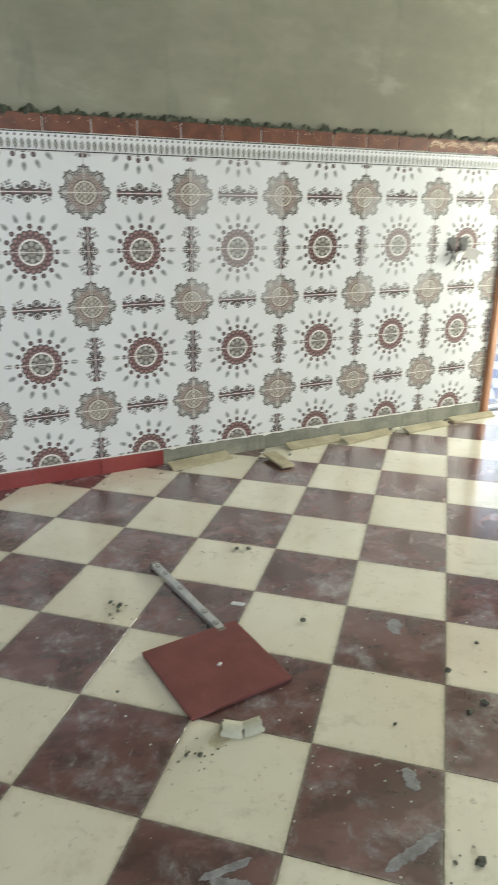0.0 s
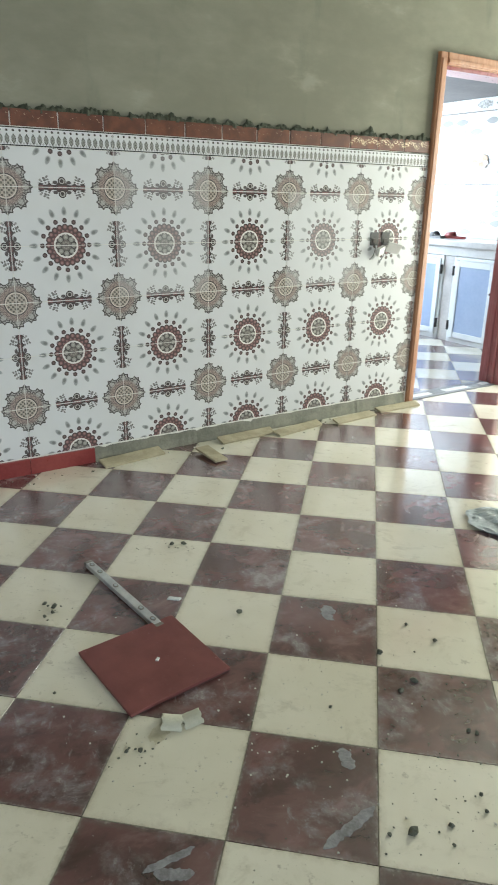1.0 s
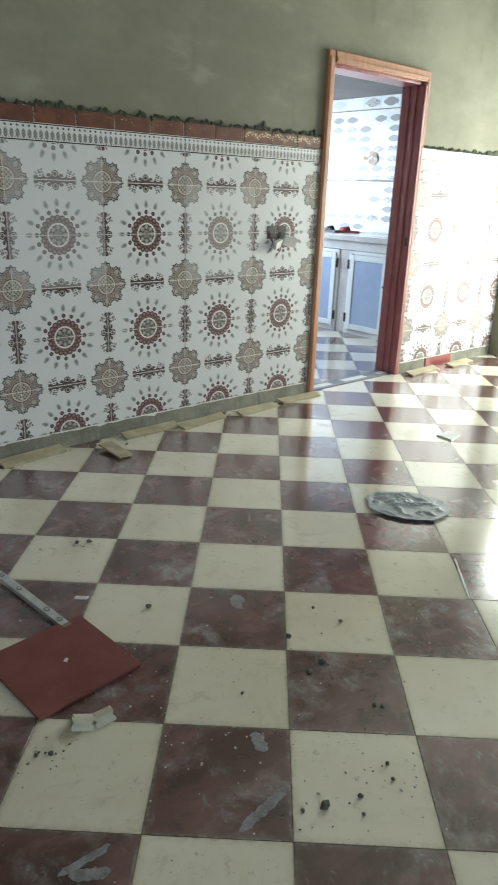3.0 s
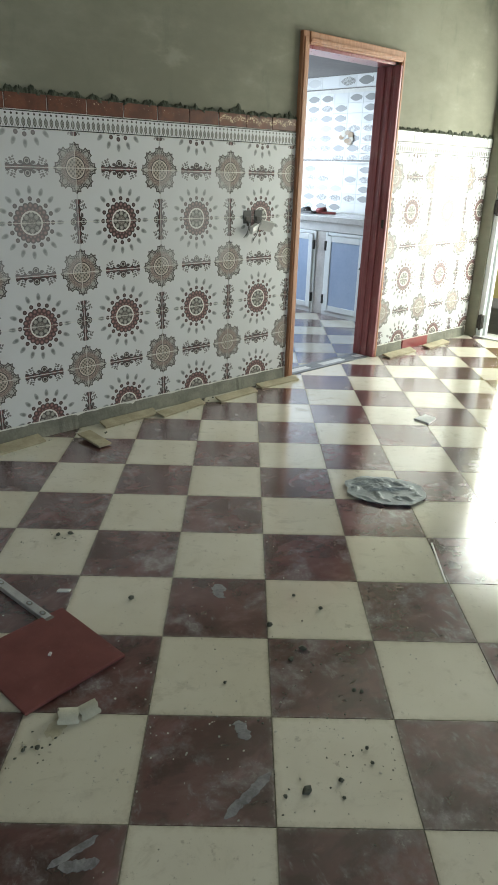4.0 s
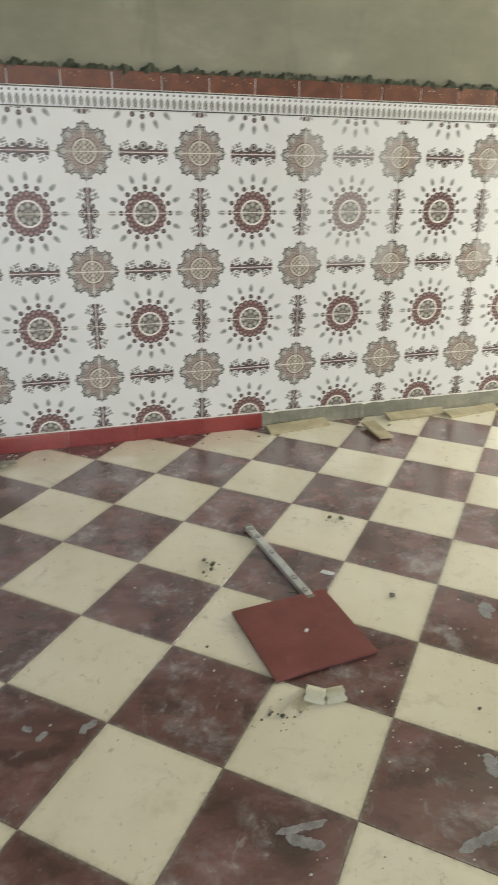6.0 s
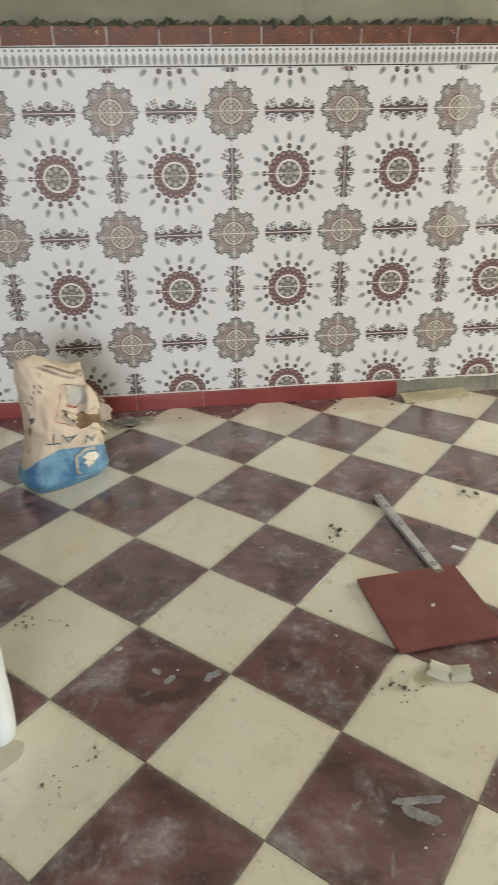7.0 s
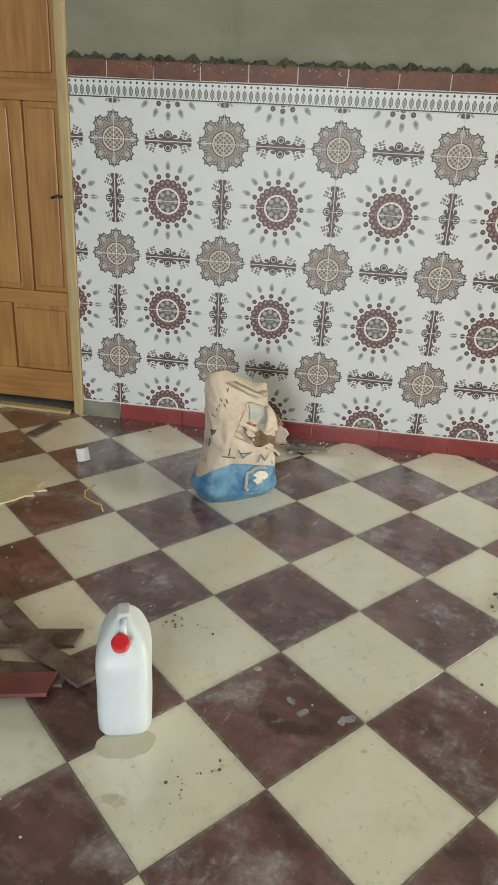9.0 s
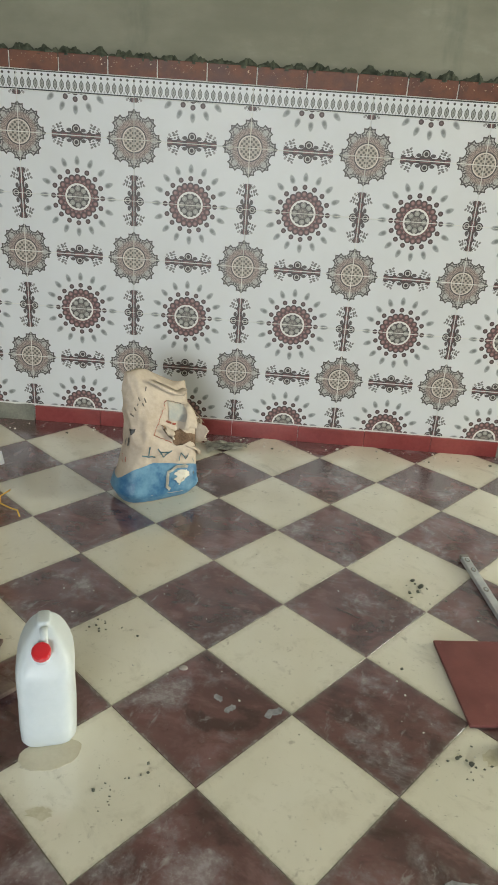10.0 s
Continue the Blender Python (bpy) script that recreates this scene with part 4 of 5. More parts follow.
bag_stroke("print_line", [(0.248, 0.85), (0.25, 0.817), (0.25, 0.8), (0.25, 0.775), (0.252, 0.742), (0.252, 0.725), (0.254, 0.7), (0.256, 0.683), (0.26, 0.658), (0.262, 0.633), (0.266, 0.617), (0.268, 0.6), (0.272, 0.575), (0.276, 0.558), (0.28, 0.542)], 0.0025, INK_RED, 0.0045)
bag_stroke("print_line", [(0.28, 0.542), (0.27, 0.533), (0.262, 0.525), (0.254, 0.525), (0.252, 0.517), (0.25, 0.517), (0.248, 0.508)], 0.0025, INK_RED, 0.0045)
bag_stroke("print_line", [(0.248, 0.85), (0.242, 0.858), (0.234, 0.867), (0.222, 0.858), (0.208, 0.858), (0.194, 0.842), (0.176, 0.833), (-0.034, 0.767), (0.11, 0.792)], 0.002, INK_GREY, 0.0045)
bag_stroke("print_bar", [(0.25, 0.675), (0.246, 0.675)], 0.008, INK_RED, 0.0045)
bag_stroke("print_bar", [(0.244, 0.675), (0.234, 0.675)], 0.008, INK_RED, 0.0045)
bag_patch("faded_picture", [(0.246, 0.85), (0.21, 0.85), (0.112, 0.783), (-0.032, 0.608), (0.224, 0.7), (0.248, 0.692)], FADED, "faded blue-grey printed picture", 0.0024, 0.0, 1)
# Uncut skin carries dark patches here: the torn holes' shade as colour.
bag_patch("tear", [(0.252, 0.633), (0.244, 0.617), (0.22, 0.642), (0.206, 0.6), (-0.012, 0.492), (0.066, 0.475), (0.072, 0.392), (0.002, 0.375), (0.19, 0.525), (0.226, 0.558), (0.242, 0.492), (0.248, 0.567)], TEAR_SHADE, "torn hole in the paper", 0.003, 0.003, 2)
bag_patch("tear", [(0.45, 0.592), (0.382, 0.6), (0.396, 0.575), (0.42, 0.55), (0.432, 0.575)], BLACK, "small torn hole in the paper", 0.003, 0.001, 3)
bag_patch("emblem", [(0.244, 0.267), (0.23, 0.292), (0.198, 0.267), (0.19, 0.225), (0.214, 0.2), (0.234, 0.15), (0.24, 0.208)], INK_WHITE, "round cream emblem", 0.0065, 0.004, 4)
bag_stroke("emblem_ring", [(0.248, 0.117), (0.25, 0.15), (0.25, 0.175), (0.25, 0.208), (0.25, 0.242), (0.25, 0.267), (0.248, 0.283), (0.246, 0.3), (0.24, 0.317), (0.23, 0.317), (0.216, 0.317), (0.202, 0.3), (-0.034, 0.142), (0.164, 0.225)], 0.013, INK_WHITE, 0.0065)
bag_flap((0.176, 0.833), (0.054, 0.817), (0.069, -0.192), 0.02, KRAFT, 1)
bag_flap((0.074, 0.825), (0.052, 0.817), (-0.047, -0.263), 0.03, KRAFT_IN, 2)
bag_flap((-0.03, 0.717), (0.062, 0.758), (-0.042, -0.271), 0.034, KRAFT, 3)
bag_flap((0.252, 0.633), (0.242, 0.625), (0.001, -0.087), 0.014, KRAFT, 4)
bag_flap((0.214, 0.492), (0.006, 0.392), (-0.132, -0.142), 0.014, KRAFT, 5)
bag_flap((0.072, 0.65), (0.012, 0.433), (0.02, -0.008), 0.05, KRAFT, 6)
bag_flap((0.254, 0.958), (0.036, 0.942), (0.077, -0.025), 0.016, KRAFT, 9)

# ---- loose red tile, spirit level, shards ----
red = holder("loose_red_tile", pose(-0.102, 0.380, 0.0, 0.4, -0.4, 5.2), "loose dark red square cement tile lying on the floor", "tile")
part("slab", prism([(-0.164, -0.164), (0.164, -0.164), (0.164, 0.164), (-0.164, 0.164)], 0.007, 0.0150, 0.0012), RED_TILE, red)
# Lower layer nearly black: the loose tile's shadow line is put into it.
part("underside", prism([(-0.162, -0.162), (0.162, -0.162), (0.162, 0.162), (-0.162, 0.162)], -0.001, 0.007), RED_TILE_SHADE, red)
level = holder("spirit_level", pose(-0.042, 0.772, 0.003, 1.0, 0, 7.2), "scuffed aluminium spirit level with round vials", "level")
part("bar", boxes((-0.0145, 0.0145, -0.245, 0.245, 0.0, 0.018), bevel=0.002), METAL, level)
for y in (-0.205, -0.13, 0.04, 0.155, 0.215):
    ringed = part("vial", prism([(0.009 * math.cos(i * math.tau / 16), 0.0125 * math.sin(i * math.tau / 16)) for i in range(16)], 0.0, 0.0195), INK_GREY, level, "dark round vial", at=pose(0, y, 0))
    part("vial_window", prism([(0.005 * math.cos(i * math.tau / 12), 0.007 * math.sin(i * math.tau / 12)) for i in range(12)], 0.0, 0.0205), SHEET, ringed, "grey glass window")
part("end_cap", box(-0.015, 0.015, -0.251, -0.235, -0.0005, 0.0185, 0.002), INK_GREY, level, "dark end cap")
part("end_cap", box(-0.015, 0.015, 0.235, 0.251, -0.0005, 0.0185, 0.002), INK_GREY, level, "dark end cap")


def curved_shard(name, m, width, length, bend, thick, mat, label, category):
    rings = []
    for i in range(9):
        t = (i / 8 - 0.5) * bend
        r = length / bend
        p, q = Vector((0, r * math.sin(t), -r * (1 - math.cos(t)))), Vector((0, math.sin(t), math.cos(t)))
        w = width * (0.5 + 0.06 * math.sin(i * 2.1))
        rings.append([p + Vector((-w, 0, 0)), p + Vector((w, 0, 0)), p + Vector((w, 0, 0)) - q * thick, p + Vector((-w, 0, 0)) - q * thick])
    bm = loft(rings)
    low = min(v.co.z for v in bm.verts)
    for v in bm.verts:
        v.co.z -= low
    bmesh.ops.recalc_face_normals(bm, faces=bm.faces)
    return tagged(part(name, bm, mat, at=m), label, category)


curved_shard("plaster_shard", pose(-0.166, 0.128, 0.0, 0, 6, -30), 0.052, 0.072, 1.9, 0.009, WHITE_PLASTER, "curved white broken plaster shard on the floor", "shard")
curved_shard("plaster_shard", pose(-0.113, 0.112, 0.0, 0, -9, -10), 0.050, 0.066, 1.7, 0.009, WHITE_PLASTER, "bent cream broken plaster shard on the floor", "shard")
arc = [radians(-55 + 22 * k) for k in range(6)]
crescent = [(0.034 * math.cos(a), 0.034 * math.sin(a)) for a in arc] + [(0.027 * math.cos(a), 0.027 * math.sin(a)) for a in arc[::-1]]
tagged(part("white_shard", prism(crescent, 0.0, 0.058), WHITE_PLASTIC, at=pose(-1.985, 1.49, 0.004, 8, -10, -70)), "small curved white plastic shard standing on the floor", "shard")
tagged(part("ceramic_chip", prism([(-0.022, -0.006), (0.02, -0.009), (0.026, 0.004), (-0.018, 0.008)], 0.0, 0.006, 0.001), STRIP_WHITE, at=pose(0.105, 0.66, 0, 0, 0, -35)), "small white ceramic chip", "chip")
tagged(part("ceramic_chip", prism([(-0.008, -0.004), (0.007, -0.005), (0.009, 0.003), (-0.006, 0.005)], 0.0, 0.004, 0.0008), STRIP_WHITE, at=pose(-0.092, 0.372, 0.0152, 0, 0, 50)), "tiny white chip lying on the loose red tile", "chip")

# ---- offcuts along the foot of the wall ----
offcuts = ((0.515, 1.965, 0.36, 0.085, 6.0, 9), (1.225, 1.962, 0.375, 0.075, 1.5, 11), (1.575, 1.93, 0.37, 0.07, 8.0, 8), (2.005, 1.925, 0.34, 0.07, 4.0, 8), (2.43, 1.965, 0.38, 0.075, -1.0, 6), (3.80, 1.95, 0.40, 0.085, 2.0, 7), (4.32, 1.95, 0.36, 0.08, 4.0, 6))
for x, y, l, w, turn, tip in offcuts:
    r = random.Random(int(x * 100))
    pts = [(-l / 2, -w / 2), (l / 2 - r.uniform(0, 0.03), -w / 2 + r.uniform(0, 0.006)), (l / 2, w / 2), (-l / 2 + r.uniform(0, 0.02), w / 2)]
    tagged(part("tile_offcut", prism(pts, 0.0, 0.011, 0.0012), OFFCUT, at=pose(x, y, math.sin(radians(tip)) * w / 2 + 0.001, tip, 0, turn)), "beige skirting offcut lying face down by the wall", "offcut", "offcuts along the wall")
tagged(part("tile_offcut", prism([(-0.04, -0.10), (0.036, -0.10), (0.042, 0.10), (-0.038, 0.10)], 0.0, 0.011, 0.0012), OFFCUT, at=pose(0.89, 1.79, 0.013, 3.5, 0, 4)), "short beige tile offcut pointing away from wall", "offcut", "offcuts along the wall")

# pile of brown strips
pile = ((-1.66, 0.315, 0.006, 0.30, 0.07, 13, 0), (-1.535, 0.235, 0.016, 0.24, 0.06, -27, 2), (-1.655, 0.175, 0.005, 0.34, 0.075, 8, 0), (-1.635, 0.115, 0.019, 0.27, 0.075, 15, 3), (-1.74, 0.39, 0.004, 0.22, 0.06, -38, 0))
for x, y, z, l, w, turn, tip in pile:
    r = random.Random(int(-x * 1000))
    pts = [(-l / 2, -w / 2), (l / 2 - r.uniform(0, 0.02), -w / 2), (l / 2 + r.uniform(0, 0.01), w / 2), (-l / 2 - r.uniform(0, 0.02), w / 2)]
    tagged(part("skirting_strip", prism(pts, 0.0, 0.012, 0.0012), BROWN_OFFCUT if z != 0.019 else RED_TILE, at=pose(x - 0.012, y - 0.017, z, tip, 0, turn)), "dusty dark brown skirting strip in a loose pile", "strip", "pile of skirting strips")

# ---- grey sheet, fragments, wire, cardboard ----
bm = bmesh.new()
NR, NA = 12, 48
rings = []
for k in range(NR + 1):
    ring = []
    for i in range(NA):
        a = i * math.tau / NA
        edge = 1 + 0.10 * noise.noise((math.cos(a) * 2.2, math.sin(a) * 2.2, 1.0)) + 0.05 * noise.noise((math.cos(a) * 7, math.sin(a) * 7, 3.0))
        r = k / NR * edge
        x, y = 0.185 * r * math.cos(a), 0.145 * r * math.sin(a)
        ridge = abs(noise.noise((x * 13, y * 22, 0.4))) + 0.5 * abs(noise.noise((x * 34, y * 40, 2.0)))
        z = 0.030 - 0.026 * ridge + 0.012 * noise.noise((x * 8, y * 8, 7.0)) - 0.014 * (k / NR) ** 3
        if abs(y + 0.02 - 0.35 * x) < 0.012:
            z -= 0.012
        ring.append((x, y, max(z, 0.012)))
    rings.append(ring)
verts = [[bm.verts.new(p) for p in ring] for ring in rings[1:]]
mid = bm.verts.new((0, 0, 0.026))
for i in range(NA):
    bm.faces.new((mid, verts[0][i], verts[0][(i + 1) % NA]))
for p, q in zip(verts, verts[1:]):
    for i in range(NA):
        bm.faces.new((p[i], q[i], q[(i + 1) % NA], p[(i + 1) % NA]))
under = [bm.verts.new((v.co.x * 0.9, v.co.y * 0.9, 0.001)) for v in verts[-1]]
for i in range(NA):
    bm.faces.new((verts[-1][i], under[i], under[(i + 1) % NA], verts[-1][(i + 1) % NA]))
bm.faces.new(under[::-1])
sheet = tagged(part("plastic_sheet", bm, SHEET, smooth=False, at=pose(1.605, 0.436, 0, 0, 0, -57)), "crumpled grey-blue plastic sheet lying on the floor", "plastic sheet")
tagged(part("tile_fragment", prism([(-0.07, -0.05), (0.05, -0.055), (0.075, 0.02), (-0.04, 0.05)], 0.0, 0.010, 0.001), STRIP_WHITE, at=pose(2.60, 0.90, 0, 0, 0, 15)), "pale broken tile fragment on the floor", "tile fragment")
tagged(part("plastic_trim", box(-0.0035, 0.0035, -0.14, 0.14, 0.0, 0.004, 0.001), WHITE_PLASTIC, at=pose(1.273, -0.066, 0.0, 0, 0, -46)), "thin white plastic trim on the floor", "trim strip")
tagged(part("yellow_wire", tube([(-1.835, 1.235, 0.02), (-1.86, 1.19, 0.012), (-1.845, 1.15, 0.004), (-1.79, 1.115, 0.006), (-1.75, 1.08, 0.02), (-1.735, 1.06, 0.004)], 0.003, 6), WIRE, smooth=True), "bent yellow wire lying on the floor", "wire")
rnd = random.Random(3)
outline = [(0.27 * math.cos(a) * rnd.uniform(0.82, 1.12), 0.15 * math.sin(a) * rnd.uniform(0.75, 1.15)) for a in [i * math.tau / 34 for i in range(34)]]
tagged(part("cardboard_scrap", prism(outline, 0.0, 0.006, 0.001), YELLOW_STAIN, at=pose(-2.30, 1.14, 0, 0, 0, 12)), "torn dirty yellow cardboard scrap on the floor", "cardboard")
tagged(part("red_tile_fragment", prism([(-0.105, -0.033), (0.09, -0.036), (0.108, 0.025), (-0.098, 0.034)], 0.0, 0.009, 0.001), BROWN_OFFCUT, at=pose(-2.305, 1.772, 0, 0, 0, 76)), "broken dusty red-brown skirting piece on the floor", "tile fragment")
tagged(part("wooden_batten", box(-0.20, 0.20, -0.024, 0.024, 0.0, 0.014, 0.002), PALE_WOOD_FLAT, at=pose(-2.475, 2.026, 0, 0, 0, -1.5)), "pale wooden batten lying before the wooden door", "batten")

# ---- rubble ----
crumbs = ((0.143, -0.444, 0.013), (0.227, -0.479, 0.008), (0.515, 0.068, 0.011), (0.705, 0.02, 0.009), (0.69, 0.131, 0.007), (0.253, 0.471, 0.010), (0.275, 1.016, 0.010), (0.316, 0.997, 0.011), (0.509, -0.084, 0.013), (0.448, -0.094, 0.010), (0.326, -0.496, 0.006), (0.195, -0.517, 0.005), (0.094, -0.423, 0.006), (0.493, -0.3, 0.007), (0.504, -0.318, 0.007), (0.235, -0.042, 0.005), (0.353, -0.457, 0.006), (-0.287, 0.855, 0.009), (-0.264, 0.819, 0.011), (-0.309, 0.78, 0.007), (-0.279, 0.791, 0.008), (-0.393, 0.404, 0.005), (-0.306, 0.10, 0.006), (-0.274, 0.086, 0.008), (-1.05, 0.003, 0.005), (-1.046, -0.021, 0.004), (-1.158, -0.081, 0.005), (-1.164, 0.447, 0.005))
for k, (x, y, r) in enumerate(crumbs):
    tagged(part("crumb", lump(r, 100 + k), CRUMB, at=pose(x, y, 0)), "dark grey-green mortar crumb on the floor", "crumb", "crumbs on the floor")
rnd = random.Random(21)
dark, pale = bmesh.new(), bmesh.new()


def scatter(bm, cx, cy, sx, sy, count, low, high):
    for _ in range(count):
        lump(rnd.uniform(low, high), rnd.randrange(9999), 0.6, bm, (rnd.gauss(cx, sx), rnd.gauss(cy, sy), 0))


scatter(dark, 0.22, -0.46, 0.13, 0.09, 45, 0.0008, 0.0030)
scatter(dark, 0.45, -0.20, 0.10, 0.10, 40, 0.0008, 0.0040)
scatter(dark, -0.28, 0.81, 0.04, 0.04, 14, 0.0015, 0.005)
scatter(dark, -0.29, 0.09, 0.04, 0.03, 14, 0.001, 0.004)
scatter(dark, -1.28, 0.47, 0.03, 0.02, 14, 0.001, 0.004)
scatter(dark, -1.10, -0.06, 0.06, 0.04, 14, 0.001, 0.003)
scatter(dark, 0.28, 1.0, 0.10, 0.04, 12, 0.001, 0.004)
scatter(dark, 0.0, 0.4, 1.0, 0.7, 150, 0.0008, 0.0025)
scatter(pale, 0.4, 0.2, 1.0, 0.6, 170, 0.001, 0.004)
scatter(pale, 0.05, -0.1, 0.16, 0.16, 70, 0.001, 0.0035)
scatter(pale, -1.2, 0.9, 0.5, 0.4, 60, 0.001, 0.0035)
for k in range(120):
    x = rnd.uniform(-2.1, 2.6)
    lump(rnd.uniform(0.002, 0.008), rnd.randrange(9999), 0.7, pale if k % 3 else dark, (x, rnd.uniform(1.86, 2.0), 0))
tagged(part("rubble_dark", dark, CRUMB), "fine dark mortar crumbs scattered over the floor", "rubble", kind="stuff")
tagged(part("rubble_pale", pale, PALE_CRUMB), "fine pale plaster crumbs scattered over the floor", "rubble", kind="stuff")


def splash(name, m, length, width, seed, label):
    """A thin dried smear with ragged edges."""
    r = random.Random(seed)
    rings, count, side = [], 22, 0.0
    for k in range(count):
        u = k / (count - 1)
        side += r.gauss(0, width * 0.06)
        taper = min(1.0, 6 * u + 0.15, 6 * (1 - u) + 0.15)
        a, c = width / 2 * taper * r.uniform(0.82, 1.1), width / 2 * taper * r.uniform(0.82, 1.1)
        x, t = (u - 0.5) * length, 0.0006 + 0.0005 * r.random()
        rings.append([(x, side - a, 0.0), (x, side - a * 0.9, t), (x, side + c * 0.9, t), (x, side + c, 0.0)])
    return tagged(part(name, loft(rings), SPLASH, at=m), label, "paint splash", "plaster splashes")


SPLASH = mottled("dried_grey_splash", (0.15, 0.14, 0.15), (0.34, 0.34, 0.355), 30, 0.45, fine=160)
splash("plaster_splash", pose(0.523, 0.298, 0, 0, 0, 20), 0.075, 0.05, 1, "dried pale grey plaster splash on a plum tile")
splash("plaster_splash", pose(0.032, -0.357, 0, 0, 0, 14), 0.17, 0.026, 2, "long dried grey plaster smear on a plum tile")
splash("plaster_splash", pose(0.155, -0.205, 0, 0, 0, 60), 0.07, 0.035, 5, "dried pale grey plaster splash on a plum tile")
splash("plaster_splash", pose(-0.345, -0.222, 0, 0, 0, 0), 0.12, 0.018, 3, "dried grey plaster smear on a plum tile")
splash("plaster_splash", pose(-0.352, -0.258, 0, 0, 0, -35), 0.085, 0.028, 4, "dried grey plaster smear on a plum tile")
splash("plaster_splash", pose(-0.758, 0.196, 0, 0, 0, 30), 0.055, 0.022, 6, "dried pale plaster splash on a plum tile")
splash("plaster_splash", pose(-0.905, 0.235, 0, 0, 0, -20), 0.028, 0.018, 7, "small dried plaster splash on a plum tile")
splash("plaster_splash", pose(-0.87, 0.195, 0, 0, 0, 40), 0.036, 0.018, 8, "small dried plaster splash on a plum tile")
# Glossy dome added so that a bright glint shows at this tile edge.
drop = tagged(part("varnish_drop", loft([[(r * math.cos(i * math.tau / 20), r * 0.8 * math.sin(i * math.tau / 20), z) for i in range(20)] for z, r in ((0.0, 0.013), (0.0012, 0.0125), (0.0024, 0.0105), (0.0034, 0.0075), (0.0040, 0.004), (0.0042, 0.001))]), mottled("glint_dome_gloss", (0.30, 0.26, 0.24), (0.4, 0.36, 0.34), 20, 0.06, 0.02, 0.02), smooth=True, at=pose(-1.012, 0.333, 0)), "glossy dried varnish drop at a tile edge", "varnish drop")


WET = mottled("wet_cream_patch", (0.52, 0.475, 0.36), (0.60, 0.555, 0.43), 8, 0.06, 0.04, 0.02)
rnd = random.Random(17)
outline = [(0.072 * math.cos(q) * rnd.uniform(0.94, 1.05), 0.046 * math.sin(q) * rnd.uniform(0.94, 1.05)) for q in [i * math.tau / 28 for i in range(28)]]
tagged(part("water_puddle", prism(outline, 0.0, 0.0009, 0.0004), WET, at=pose(-1.283, 0.008, 0, 0, 0, 22)), "thin wet patch on the floor beneath the jug", "puddle")
GRIME = mottled("green_grey_grime", (0.48, 0.44, 0.30), (0.60, 0.56, 0.43), 40, 0.6, fine=150)
for k, (x, y, w) in enumerate(((-1.258, -0.147, 0.030), (-0.205, 0.118, 0.045))):
    outline = [(w * math.cos(q) * rnd.uniform(0.5, 1.2), w * 0.6 * math.sin(q) * rnd.uniform(0.5, 1.2)) for q in [i * math.tau / 22 for i in range(22)]]
    tagged(part("mortar_stain", prism(outline, 0.0, 0.0006), GRIME, at=pose(x, y, 0, 0, 0, 40 * k)), "dried green-grey mortar stain on a cream tile", "stain", "mortar stains")
# crumpled scrap of printed paper by the wall
bm = bmesh.new()
grid = []
for j in range(9):
    row = []
    for i in range(13):
        x, y = (i / 12 - 0.5) * 0.20, (j / 8 - 0.5) * 0.13 * (1.0 - 0.6 * i / 12)
        row.append(bm.verts.new((x, y, 0.006 + 0.022 * abs(noise.noise((x * 26, y * 30, 2.0))) + 0.012 * abs(noise.noise((x * 60, y * 55, 5.0))))))
    grid.append(row)
for j in range(8):
    for i in range(12):
        bm.faces.new((grid[j][i], grid[j][i + 1], grid[j + 1][i + 1], grid[j + 1][i]))
bmesh.ops.solidify(bm, geom=bm.faces[:], thickness=0.0015)
PAPER = mottled("grimy_printed_paper", (0.22, 0.22, 0.19), (0.52, 0.50, 0.44), 26, 0.8, fine=120)
tagged(part("paper_scrap", bm, PAPER, at=pose(-1.015, 1.868, 0.0, 0, 0, 14)), "crumpled grimy printed paper scrap beside the bag", "paper scrap")

# ---- wall tiles ----
bed = part("mortar_bed", boxes((DOOR_L[1] + 0.014, X0 - 0.050, 2.0345, 2.0455, 0.0, BORDER_TOP), (X1 + 0.016, 4.898, 2.0345, 2.0455, 0.0, BORDER_TOP)), GROUT, wall)
base_bed = [(DOOR_L[1] + 0.014, -2.0), (0.332, X0 - 0.050), (X1 + 0.016, 3.92), (4.28, 4.898)]
shared = {}


def tile_mesh(name, x0, x1, z0, z1, mat, depth=0.009, front=WALL_Y):
    """A wall tile in its own grid coordinates, its face at y = 0."""
    key = (name, round(x0, 4), round(x1, 4), round(z0, 4), round(z1, 4), mat.name)
    if key not in shared:
        bm = bmesh.new()
        c = 0.0012
        back_ring = [(x0, depth, z0), (x1, depth, z0), (x1, depth, z1), (x0, depth, z1)]
        side = [(x0, c, z0), (x1, c, z0), (x1, c, z1), (x0, c, z1)]
        face = [(x0 + c, 0, z0 + c), (x1 - c, 0, z0 + c), (x1 - c, 0, z1 - c), (x0 + c, 0, z1 - c)]
        loops = [[bm.verts.new(p) for p in ring] for ring in (back_ring, side, face)]
        for a, b in zip(loops, loops[1:]):
            for i in range(4):
                bm.faces.new((a[i], a[(i + 1) % 4], b[(i + 1) % 4], b[i]))
        bm.faces.new(loops[-1])
        shared[key] = mesh_of(name, bm, mat)
    return shared[key]


